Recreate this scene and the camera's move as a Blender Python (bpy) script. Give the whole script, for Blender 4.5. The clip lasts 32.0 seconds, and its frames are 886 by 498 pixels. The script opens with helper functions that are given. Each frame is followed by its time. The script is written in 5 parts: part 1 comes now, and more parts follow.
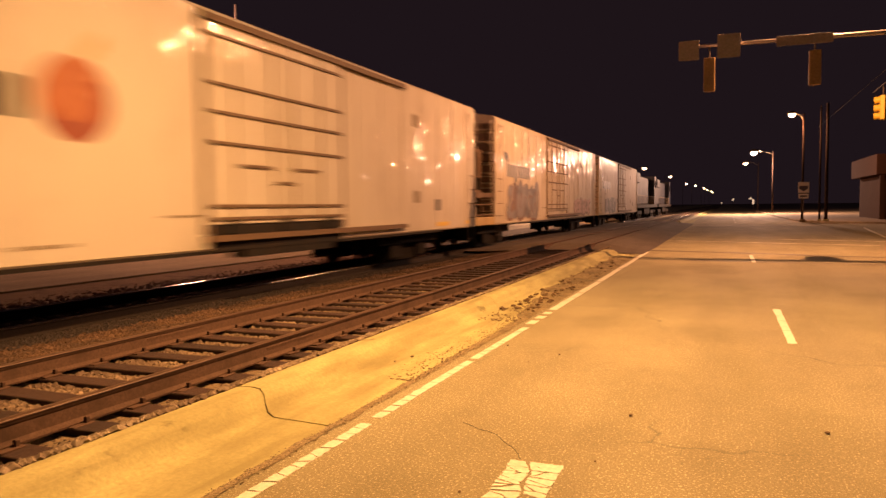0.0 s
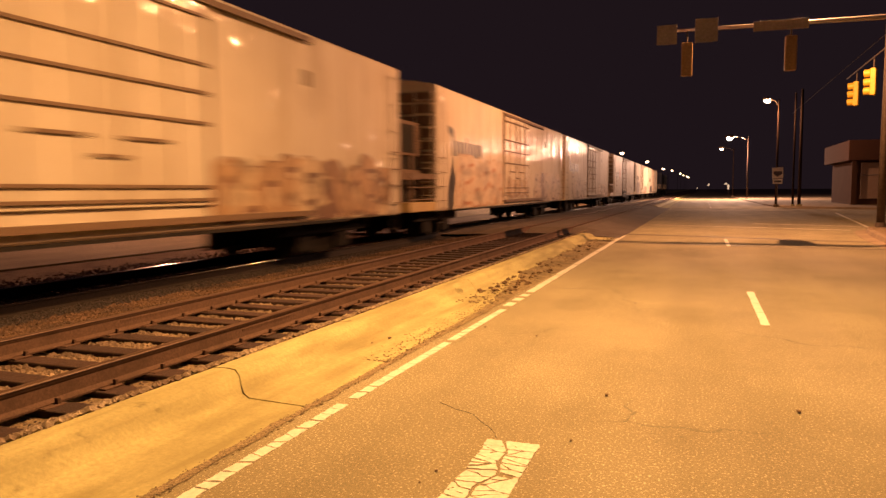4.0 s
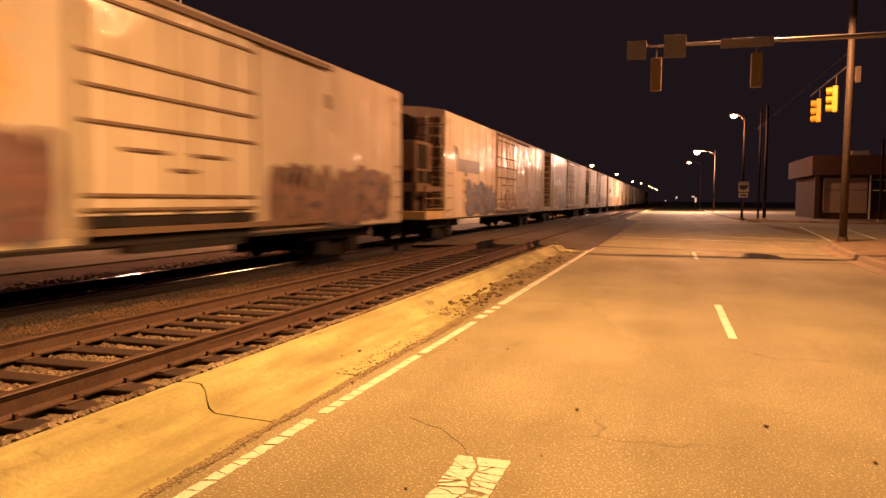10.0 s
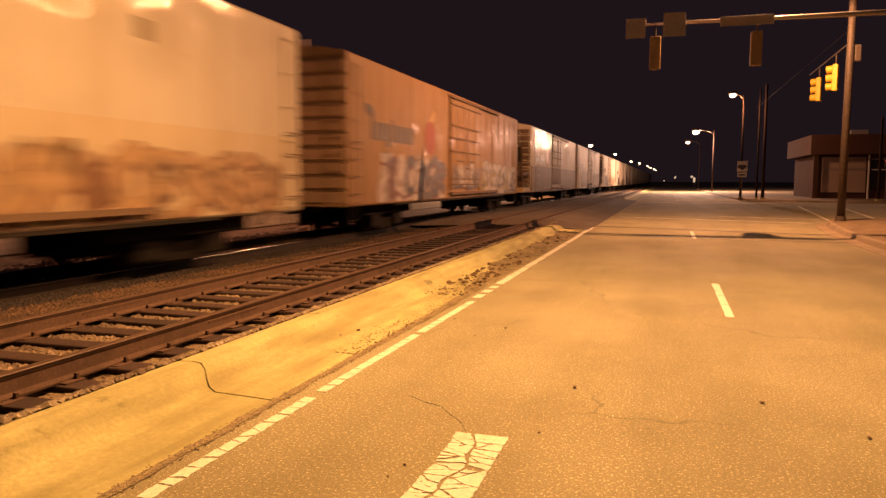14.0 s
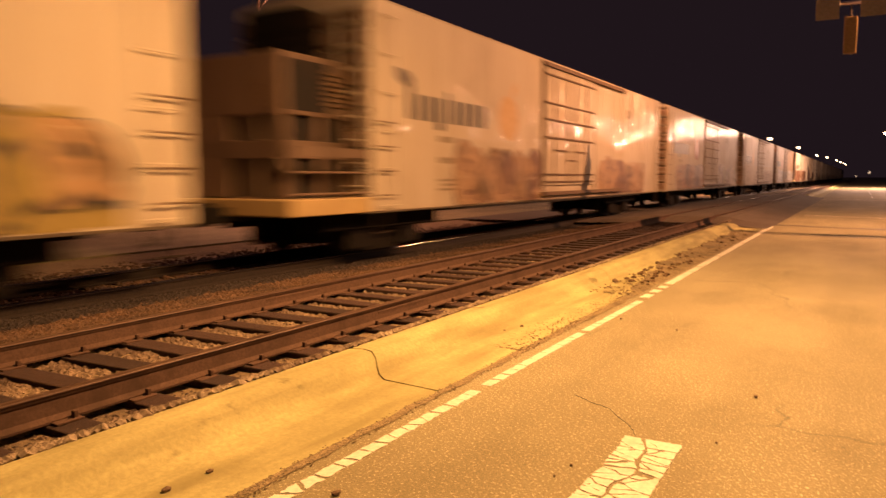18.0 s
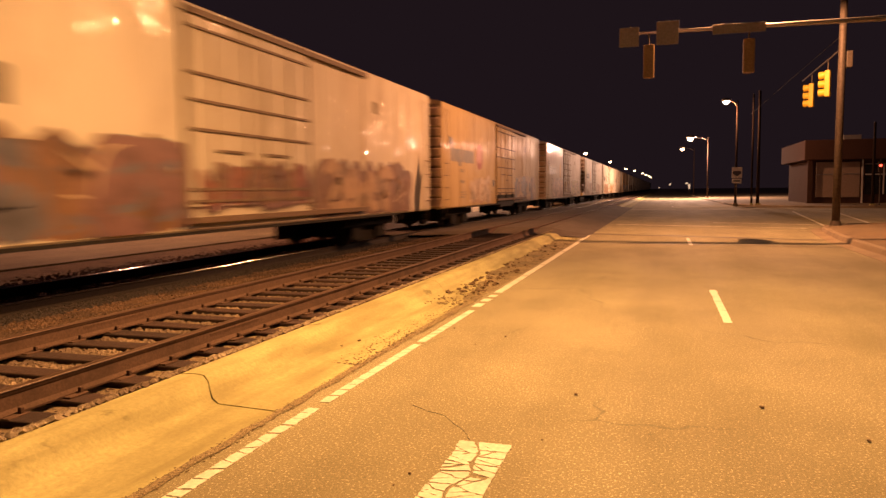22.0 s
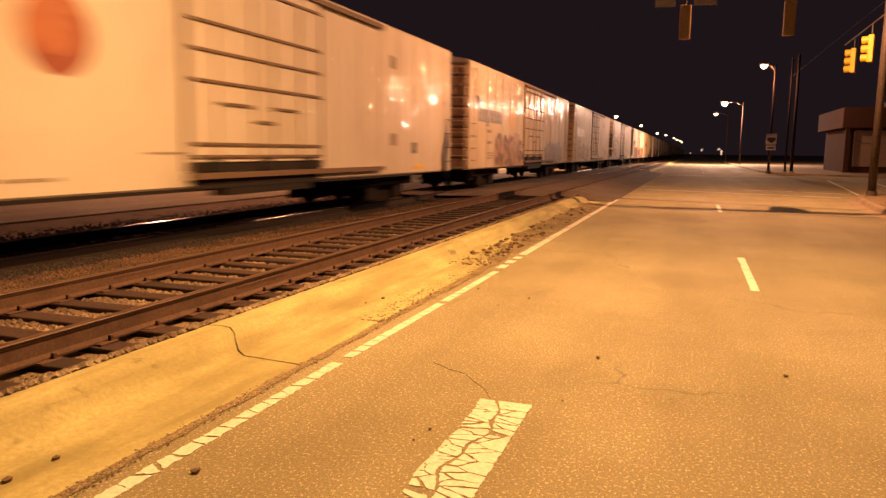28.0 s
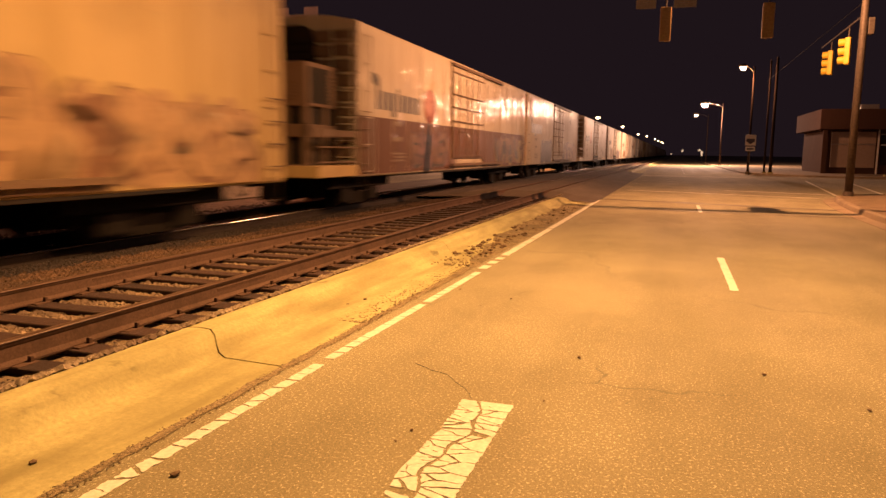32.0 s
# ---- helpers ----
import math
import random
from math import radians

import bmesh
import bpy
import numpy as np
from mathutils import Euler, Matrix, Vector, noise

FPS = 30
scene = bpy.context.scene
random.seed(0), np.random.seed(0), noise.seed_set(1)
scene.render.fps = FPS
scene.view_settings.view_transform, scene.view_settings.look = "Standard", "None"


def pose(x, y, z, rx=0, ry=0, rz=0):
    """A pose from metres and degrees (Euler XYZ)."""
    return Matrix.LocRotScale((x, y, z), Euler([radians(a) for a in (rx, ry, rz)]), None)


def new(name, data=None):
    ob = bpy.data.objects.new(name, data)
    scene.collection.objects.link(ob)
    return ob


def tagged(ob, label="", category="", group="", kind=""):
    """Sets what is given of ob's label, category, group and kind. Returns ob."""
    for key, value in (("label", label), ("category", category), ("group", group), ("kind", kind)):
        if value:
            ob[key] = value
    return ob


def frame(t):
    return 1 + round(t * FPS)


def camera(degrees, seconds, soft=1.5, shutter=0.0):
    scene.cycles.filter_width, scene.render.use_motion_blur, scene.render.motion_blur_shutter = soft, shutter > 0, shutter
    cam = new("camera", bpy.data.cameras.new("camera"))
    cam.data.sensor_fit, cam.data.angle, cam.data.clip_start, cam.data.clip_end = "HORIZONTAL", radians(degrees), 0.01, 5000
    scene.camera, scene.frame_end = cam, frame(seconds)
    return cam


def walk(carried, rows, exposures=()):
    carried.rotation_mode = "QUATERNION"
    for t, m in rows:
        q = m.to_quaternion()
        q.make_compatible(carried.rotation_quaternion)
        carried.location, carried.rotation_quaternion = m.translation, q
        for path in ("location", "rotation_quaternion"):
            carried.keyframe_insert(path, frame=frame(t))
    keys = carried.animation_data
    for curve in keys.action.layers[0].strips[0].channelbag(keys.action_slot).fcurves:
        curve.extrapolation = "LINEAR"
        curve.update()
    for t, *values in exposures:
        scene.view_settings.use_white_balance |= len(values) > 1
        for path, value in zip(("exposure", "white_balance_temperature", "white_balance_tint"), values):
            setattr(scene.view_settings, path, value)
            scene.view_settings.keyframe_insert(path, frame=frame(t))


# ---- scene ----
cam = camera(62.8, 32.0, soft=1.42, shutter=1.0)
walk(cam, [
    (0, pose(0.026, -0.026, 1.606, 86.64, 0.58, 21.29)),
    (0.5, pose(0.011, -0.009, 1.594, 86.80, 0.60, 20.55)),
    (1, pose(0.018, -0.009, 1.601, 86.66, 0.58, 20.17)),
    (1.5, pose(0.013, -0.014, 1.595, 86.31, 0.44, 19.79)),
    (2, pose(0.016, -0.004, 1.593, 86.07, 0.19, 19.79)),
    (2.5, pose(0.017, -0.001, 1.595, 85.91, 0.49, 19.68)),
    (3, pose(0.019, -0.011, 1.583, 86.03, 0.44, 19.31)),
    (3.5, pose(0.023, -0.001, 1.578, 85.42, 0.39, 19.48)),
    (5.5, pose(0.013, -0.002, 1.582, 85.28, 0.11, 19.57)),
    (6, pose(0.025, -0.006, 1.587, 85.48, 0.16, 19.46)),
    (6.5, pose(0.025, -0.000, 1.586, 85.22, 0.26, 19.37)),
    (7, pose(0.025, -0.005, 1.588, 85.08, 0.37, 19.37)),
    (7.5, pose(0.022, 0.007, 1.587, 85.34, 0.38, 19.28)),
    (8, pose(0.016, 0.008, 1.593, 85.49, 0.61, 19.32)),
    (8.5, pose(-0.007, -0.006, 1.614, 86.96, -0.37, 21.20)),
    (9, pose(-0.005, 0.027, 1.599, 87.34, -0.83, 18.72)),
    (9.5, pose(-0.003, 0.034, 1.592, 86.81, -0.61, 17.37)),
    (10, pose(0.008, 0.032, 1.600, 86.15, -0.29, 17.34)),
    (10.5, pose(0.018, 0.035, 1.595, 85.99, 0.00, 16.77)),
    (11, pose(0.012, 0.026, 1.596, 85.94, -0.01, 16.83)),
    (11.5, pose(0.022, 0.015, 1.601, 85.85, -0.34, 18.16)),
    (12, pose(0.026, 0.022, 1.595, 84.87, -0.18, 17.93)),
    (12.5, pose(0.023, 0.026, 1.592, 85.16, -0.19, 17.57)),
    (13, pose(0.005, 0.030, 1.596, 84.78, -0.12, 17.23)),
    (13.5, pose(0.008, 0.029, 1.586, 84.63, -0.21, 17.22)),
    (15.5, pose(0.021, 0.020, 1.587, 84.45, 0.23, 17.08)),
    (16, pose(0.022, 0.026, 1.590, 84.17, -0.06, 17.14)),
    (16.5, pose(0.010, 0.017, 1.589, 84.79, -0.39, 17.96)),
    (17, pose(-0.002, 0.020, 1.590, 84.97, -0.62, 20.07)),
    (17.5, pose(-0.033, 0.027, 1.586, 84.59, -0.14, 23.62)),
    (18, pose(-0.052, 0.048, 1.570, 84.36, 0.07, 29.84)),
    (18.5, pose(-0.055, 0.031, 1.580, 85.57, -0.64, 30.16)),
    (19, pose(-0.057, 0.015, 1.584, 85.92, -1.19, 29.25)),
    (19.5, pose(-0.029, -0.037, 1.596, 85.33, -0.24, 24.39)),
    (20, pose(-0.021, -0.021, 1.589, 84.33, -1.94, 23.07)),
    (20.5, pose(-0.019, -0.033, 1.597, 83.84, -0.46, 21.85)),
    (21, pose(-0.014, -0.032, 1.586, 83.68, -0.04, 19.45)),
    (21.5, pose(-0.009, -0.027, 1.604, 84.47, 0.58, 17.70)),
    (22, pose(-0.003, -0.030, 1.595, 85.37, 0.53, 16.86)),
    (22.5, pose(-0.009, -0.035, 1.597, 85.10, 0.11, 17.45)),
    (23, pose(-0.005, -0.046, 1.596, 84.58, 0.44, 17.83)),
    (23.5, pose(-0.016, -0.027, 1.586, 83.56, 0.01, 18.46)),
    (24, pose(-0.007, -0.033, 1.581, 83.67, 0.17, 18.98)),
    (24.5, pose(-0.008, -0.024, 1.583, 83.15, 0.33, 19.38)),
    (26.5, pose(-0.021, -0.025, 1.576, 82.89, -0.36, 19.16)),
    (27, pose(-0.017, -0.021, 1.581, 82.55, -0.44, 19.30)),
    (27.5, pose(-0.010, -0.017, 1.575, 82.25, -0.50, 19.12)),
    (28, pose(-0.005, -0.021, 1.582, 82.29, -0.69, 19.00)),
    (28.5, pose(-0.010, -0.022, 1.579, 82.66, -1.21, 18.90)),
    (29, pose(-0.022, -0.021, 1.579, 81.95, -1.46, 20.13)),
    (29.5, pose(-0.021, -0.016, 1.579, 82.24, -1.41, 19.96)),
    (30, pose(-0.004, -0.022, 1.572, 82.18, -1.23, 19.28)),
    (30.5, pose(0.000, -0.019, 1.582, 81.59, -0.30, 18.18)),
    (31, pose(0.005, -0.025, 1.580, 82.36, -0.42, 17.71)),
    (31.5, pose(0.009, -0.021, 1.575, 82.60, -0.67, 17.50)),
    (32, pose(0.005, -0.021, 1.584, 82.36, -0.74, 17.65)),
], [(0, 0.06), (17.2, 0.06), (18, 0.16), (18.8, 0.06), (32, 0.06)])

# ---- world and light: a night street under sodium lamps ----
world = bpy.data.worlds.new("night")
scene.world = world
world.use_nodes = True
world.node_tree.nodes["Background"].inputs[0].default_value = (0.56, 0.32, 0.42, 1)
world.node_tree.nodes["Background"].inputs[1].default_value = 0.021
SODIUM = (1.0, 0.480, 0.168)


def lamp_light(name, x, y, z, watts, color=SODIUM, radius=0.3):
    data = bpy.data.lights.new(name, "POINT")
    data.energy, data.color, data.shadow_soft_size = watts, color, radius
    ob = new(name, data)
    ob.location = (x, y, z)
    return ob


# right-hand row of street lamps, and the row beyond the tracks
LAMPS_RIGHT = ((-1.3, 7.2), (2.4, 25.85), (5.0, 67.0), (3.6, 113.0), (3.2, 143.0))
LAMPS_LEFT = ((-19.5, 22.5, 8.75), (-19.2, 70.0, 8.75), (-23.0, 226.0, 12.5), (-20.7, 300.0, 12.5), (-20.0, 413.0, 12.5), (-17.0, 454.0, 12.5), (-14.5, 541.0, 12.5), (-14.0, 609.0, 12.5), (-12.6, 666.0, 12.5), (-12.4, 733.0, 12.5))
for (lx, ly), watts, tint, size in zip(LAMPS_RIGHT[2:4], (1900, 36000), ((1.0, 0.42, 0.20), (1.0, 0.54, 0.36)), (0.10, 0.30)):
    lamp_light("sodium_light", lx, ly, 8.25, watts, tint, size)
lamp_light("sodium_light", -19.5, 22.5, 8.5, 4300, (1.0, 0.38, 0.22))
lamp_light("sodium_light", -19.2, 70.0, 8.5, 18000, (1.0, 0.46, 0.25))
# shielded luminaires: the one on the mast arm and the one over the near lane
data = bpy.data.lights.new("sodium_light", "SPOT")
data.energy, data.color, data.shadow_soft_size, data.spot_size, data.spot_blend = 10600, (1.0, 0.425, 0.18), 0.07, radians(164), 0.12
ob = new("sodium_light", data)
ob.location = (*LAMPS_RIGHT[1], 9.3)
data = bpy.data.lights.new("sodium_light", "SPOT")
data.energy, data.color, data.shadow_soft_size, data.spot_size, data.spot_blend = 9300, SODIUM, 0.25, radians(152), 0.88
ob = new("sodium_light", data)
ob.location = (*LAMPS_RIGHT[0], 8.35)


# ---- materials ----
def nodes_of(name):
    m = bpy.data.materials.new(name)
    m.use_nodes = True
    return m, m.node_tree.nodes, m.node_tree.links, m.node_tree.nodes["Principled BSDF"]


def coords(n, l, scale=(1, 1, 1)):
    c = n.new("ShaderNodeTexCoord")
    mp = n.new("ShaderNodeMapping")
    mp.inputs["Scale"].default_value = scale
    l.new(c.outputs["Object"], mp.inputs["Vector"])
    return mp.outputs["Vector"]


def noise_tex(n, l, vec, scale, detail=6.0, rough=0.6):
    t = n.new("ShaderNodeTexNoise")
    t.inputs["Scale"].default_value, t.inputs["Detail"].default_value, t.inputs["Roughness"].default_value = scale, detail, rough
    l.new(vec, t.inputs["Vector"])
    return t.outputs["Fac"]


def ramp(n, l, fac, stops):
    r = n.new("ShaderNodeValToRGB")
    e = r.color_ramp.elements
    while len(e) < len(stops):
        e.new(0.5)
    for k, (p, c) in zip(e, stops):
        k.position, k.color = p, (*c, 1)
    l.new(fac, r.inputs["Fac"])
    return r.outputs["Color"]


def mix(n, l, fac, a, b, mode="MIX"):
    m = n.new("ShaderNodeMix")
    m.data_type, m.blend_type = "RGBA", mode
    for s, v in ((m.inputs[0], fac), (m.inputs[6], a), (m.inputs[7], b)):
        if isinstance(v, (int, float)):
            s.default_value = v
        elif isinstance(v, tuple):
            s.default_value = (*v, 1)
        else:
            l.new(v, s)
    return m.outputs[2]


def bump(n, l, b, height, strength, dist):
    k = n.new("ShaderNodeBump")
    k.inputs["Strength"].default_value, k.inputs["Distance"].default_value = strength, dist
    l.new(height, k.inputs["Height"])
    l.new(k.outputs["Normal"], b.inputs["Normal"])


def surface(name, lo, hi, fine=40.0, coarse=0.6, rough=0.85, metal=0.0, relief=0.3, depth=0.01, stain=None, stain_at=(0.5, 0.7), stretch=(1, 1, 1), vary=0.0, spec=0.4):
    """Two colours mixed by fine grain, a coarse stain over them, and relief from the grain."""
    m, n, l, b = nodes_of(name)
    v = coords(n, l, stretch)
    f = noise_tex(n, l, v, fine, 5, 0.7)
    c = ramp(n, l, f, ((0.35, lo), (0.65, hi)))
    if stain:
        s = noise_tex(n, l, v, coarse, 7, 0.65)
        fac = ramp(n, l, s, ((stain_at[0], (0, 0, 0)), (stain_at[1], (1, 1, 1))))
        c = mix(n, l, fac, c, stain)
    if vary:
        o = n.new("ShaderNodeObjectInfo")
        tone = ramp(n, l, o.outputs["Random"], ((0.0, (1 - vary,) * 3), (1.0, (1 + vary * 0.4,) * 3)))
        c = mix(n, l, 1.0, c, tone, "MULTIPLY")
    l.new(c, b.inputs["Base Color"])
    b.inputs["Roughness"].default_value, b.inputs["Metallic"].default_value = rough, metal
    b.inputs["Specular IOR Level"].default_value = spec
    if relief:
        bump(n, l, b, f, relief, depth)
    return m


def glow(name, color, strength):
    m, n, l, b = nodes_of(name)
    b.inputs["Base Color"].default_value = (0.8, 0.7, 0.6, 1)
    b.inputs["Emission Color"].default_value = (*color, 1)
    b.inputs["Emission Strength"].default_value = strength
    return m


def asphalt_material(name, lo, hi, chip):
    m, n, l, b = nodes_of(name)
    v = coords(n, l)
    f = noise_tex(n, l, v, 85, 4, 0.75)
    c = ramp(n, l, f, ((0.36, lo), (0.54, hi), (1.0, hi)))
    g = noise_tex(n, l, coords(n, l, (1, 0.8, 1)), 58, 4, 0.7)
    c = mix(n, l, ramp(n, l, g, ((0.56, (0, 0, 0)), (0.63, (0.85,) * 3))), c, chip)
    h = noise_tex(n, l, coords(n, l, (1.2, 1, 1)), 42, 3, 0.6)
    c = mix(n, l, ramp(n, l, h, ((0.66, (0, 0, 0)), (0.73, (0.6,) * 3))), c, tuple(k * 0.6 for k in lo))
    pock = noise_tex(n, l, coords(n, l, (1, 0.6, 1)), 11, 4, 0.6)
    c = mix(n, l, ramp(n, l, pock, ((0.66, (0, 0, 0)), (0.74, (0.45,) * 3))), c, tuple(k * 0.5 for k in lo))
    big = noise_tex(n, l, v, 0.45, 6, 0.6)
    c = mix(n, l, 1.0, c, ramp(n, l, big, ((0.36, (0.82, 0.80, 0.77)), (0.62, (1.05, 1.05, 1.05)))), "MULTIPLY")
    wheel = noise_tex(n, l, coords(n, l, (0.9, 0.03, 1)), 1.0, 3, 0.5)
    c = mix(n, l, 1.0, c, ramp(n, l, wheel, ((0.38, (0.88, 0.87, 0.86)), (0.6, (1.04, 1.04, 1.04)))), "MULTIPLY")
    s = noise_tex(n, l, coords(n, l, (1.0, 0.22, 1)), 0.9, 7, 0.6)
    c = mix(n, l, ramp(n, l, s, ((0.42, (0, 0, 0)), (0.75, (0.25,) * 3))), c, tuple(k * 0.55 for k in lo))
    w = n.new("ShaderNodeTexVoronoi")
    w.feature = "DISTANCE_TO_EDGE"
    w.inputs["Scale"].default_value = 0.33
    wob = n.new("ShaderNodeTexNoise")
    wob.inputs["Scale"].default_value = 2.0
    l.new(v, wob.inputs["Vector"])
    vm = n.new("ShaderNodeVectorMath")
    vm.operation = "MULTIPLY_ADD"
    l.new(wob.outputs["Color"], vm.inputs[0])
    vm.inputs[1].default_value = (0.5, 0.5, 0)
    l.new(v, vm.inputs[2])
    l.new(vm.outputs[0], w.inputs["Vector"])
    gate = noise_tex(n, l, v, 0.35, 3, 0.5)
    line = ramp(n, l, w.outputs["Distance"], ((0.0, (1, 1, 1)), (0.006, (0, 0, 0))))
    on = ramp(n, l, gate, ((0.5, (0, 0, 0)), (0.62, (0.75,) * 3)))
    c = mix(n, l, mix(n, l, 1.0, line, on, "MULTIPLY"), c, tuple(k * 0.3 for k in lo))
    l.new(c, b.inputs["Base Color"])
    rr = ramp(n, l, s, ((0.4, (0.82,) * 3), (0.7, (0.95,) * 3)))
    l.new(rr, b.inputs["Roughness"])
    bump(n, l, b, f, 0.3, 0.008)
    return m


def kerb_material(name, lo, hi, stain):
    """Cast concrete: grain, broad blotches, darker streaks drawn out along the kerb, a few dark spots."""
    m, n, l, b = nodes_of(name)
    v = coords(n, l)
    f = noise_tex(n, l, v, 34, 6, 0.7)
    c = ramp(n, l, f, ((0.32, lo), (0.66, hi)))
    big = noise_tex(n, l, coords(n, l, (1.6, 0.9, 1.6)), 0.9, 6, 0.6)
    c = mix(n, l, ramp(n, l, big, ((0.44, (0, 0, 0)), (0.68, (0.55,) * 3))), c, stain)
    run = noise_tex(n, l, coords(n, l, (5.0, 0.7, 5.0)), 1.0, 4, 0.5)
    c = mix(n, l, ramp(n, l, run, ((0.40, (0, 0, 0)), (0.70, (0.72,) * 3))), c, stain)
    spot = noise_tex(n, l, coords(n, l, (1.0, 0.8, 1.0)), 2.6, 5, 0.6)
    c = mix(n, l, ramp(n, l, spot, ((0.67, (0, 0, 0)), (0.73, (0.7,) * 3))), c, tuple(k * 0.6 for k in stain))
    l.new(c, b.inputs["Base Color"])
    b.inputs["Roughness"].default_value = 0.85
    b.inputs["Specular IOR Level"].default_value = 0.3
    bump(n, l, b, f, 0.25, 0.006)
    return m


def paint_material(name, base, dirt, rough=0.55, streak=0.5, vary=0.12, coat=0.14, gloss=0.10):
    """Car-side paint: panel dirt that runs down, rust freckles, a per-car tone."""
    m, n, l, b = nodes_of(name)
    v = coords(n, l, (1, 1, 0.12))
    s = noise_tex(n, l, v, 2.2, 6, 0.65)
    c = mix(n, l, ramp(n, l, s, ((0.45, (0, 0, 0)), (0.8, (streak,) * 3))), base, dirt)
    u = coords(n, l)
    p = noise_tex(n, l, u, 0.55, 5, 0.55)
    c = mix(n, l, ramp(n, l, p, ((0.5, (0, 0, 0)), (0.75, (0.4,) * 3))), c, tuple(k * 0.8 for k in dirt))
    q = noise_tex(n, l, u, 7.0, 6, 0.75)
    c = mix(n, l, ramp(n, l, q, ((0.66, (0, 0, 0)), (0.74, (0.7,) * 3))), c, (0.16, 0.07, 0.03))
    o = n.new("ShaderNodeObjectInfo")
    tone = ramp(n, l, o.outputs["Random"], ((0.0, (1 - vary,) * 3), (1.0, (1.0,) * 3)))
    c = mix(n, l, 1.0, c, tone, "MULTIPLY")
    l.new(c, b.inputs["Base Color"])
    l.new(ramp(n, l, s, ((0.4, (rough,) * 3), (0.8, (rough + 0.3,) * 3))), b.inputs["Roughness"])
    b.inputs["Specular IOR Level"].default_value = 0.3
    b.inputs["Coat Weight"].default_value, b.inputs["Coat Roughness"].default_value = coat, gloss
    wave = noise_tex(n, l, coords(n, l, (1, 1, 0.5)), 2.7, 1, 0.4)
    k = n.new("ShaderNodeBump")
    k.inputs["Strength"].default_value, k.inputs["Distance"].default_value = 1.0, 0.085
    l.new(wave, k.inputs["Height"])
    l.new(k.outputs["Normal"], b.inputs["Coat Normal"])
    bump(n, l, b, wave, 0.15, 0.02)
    return m


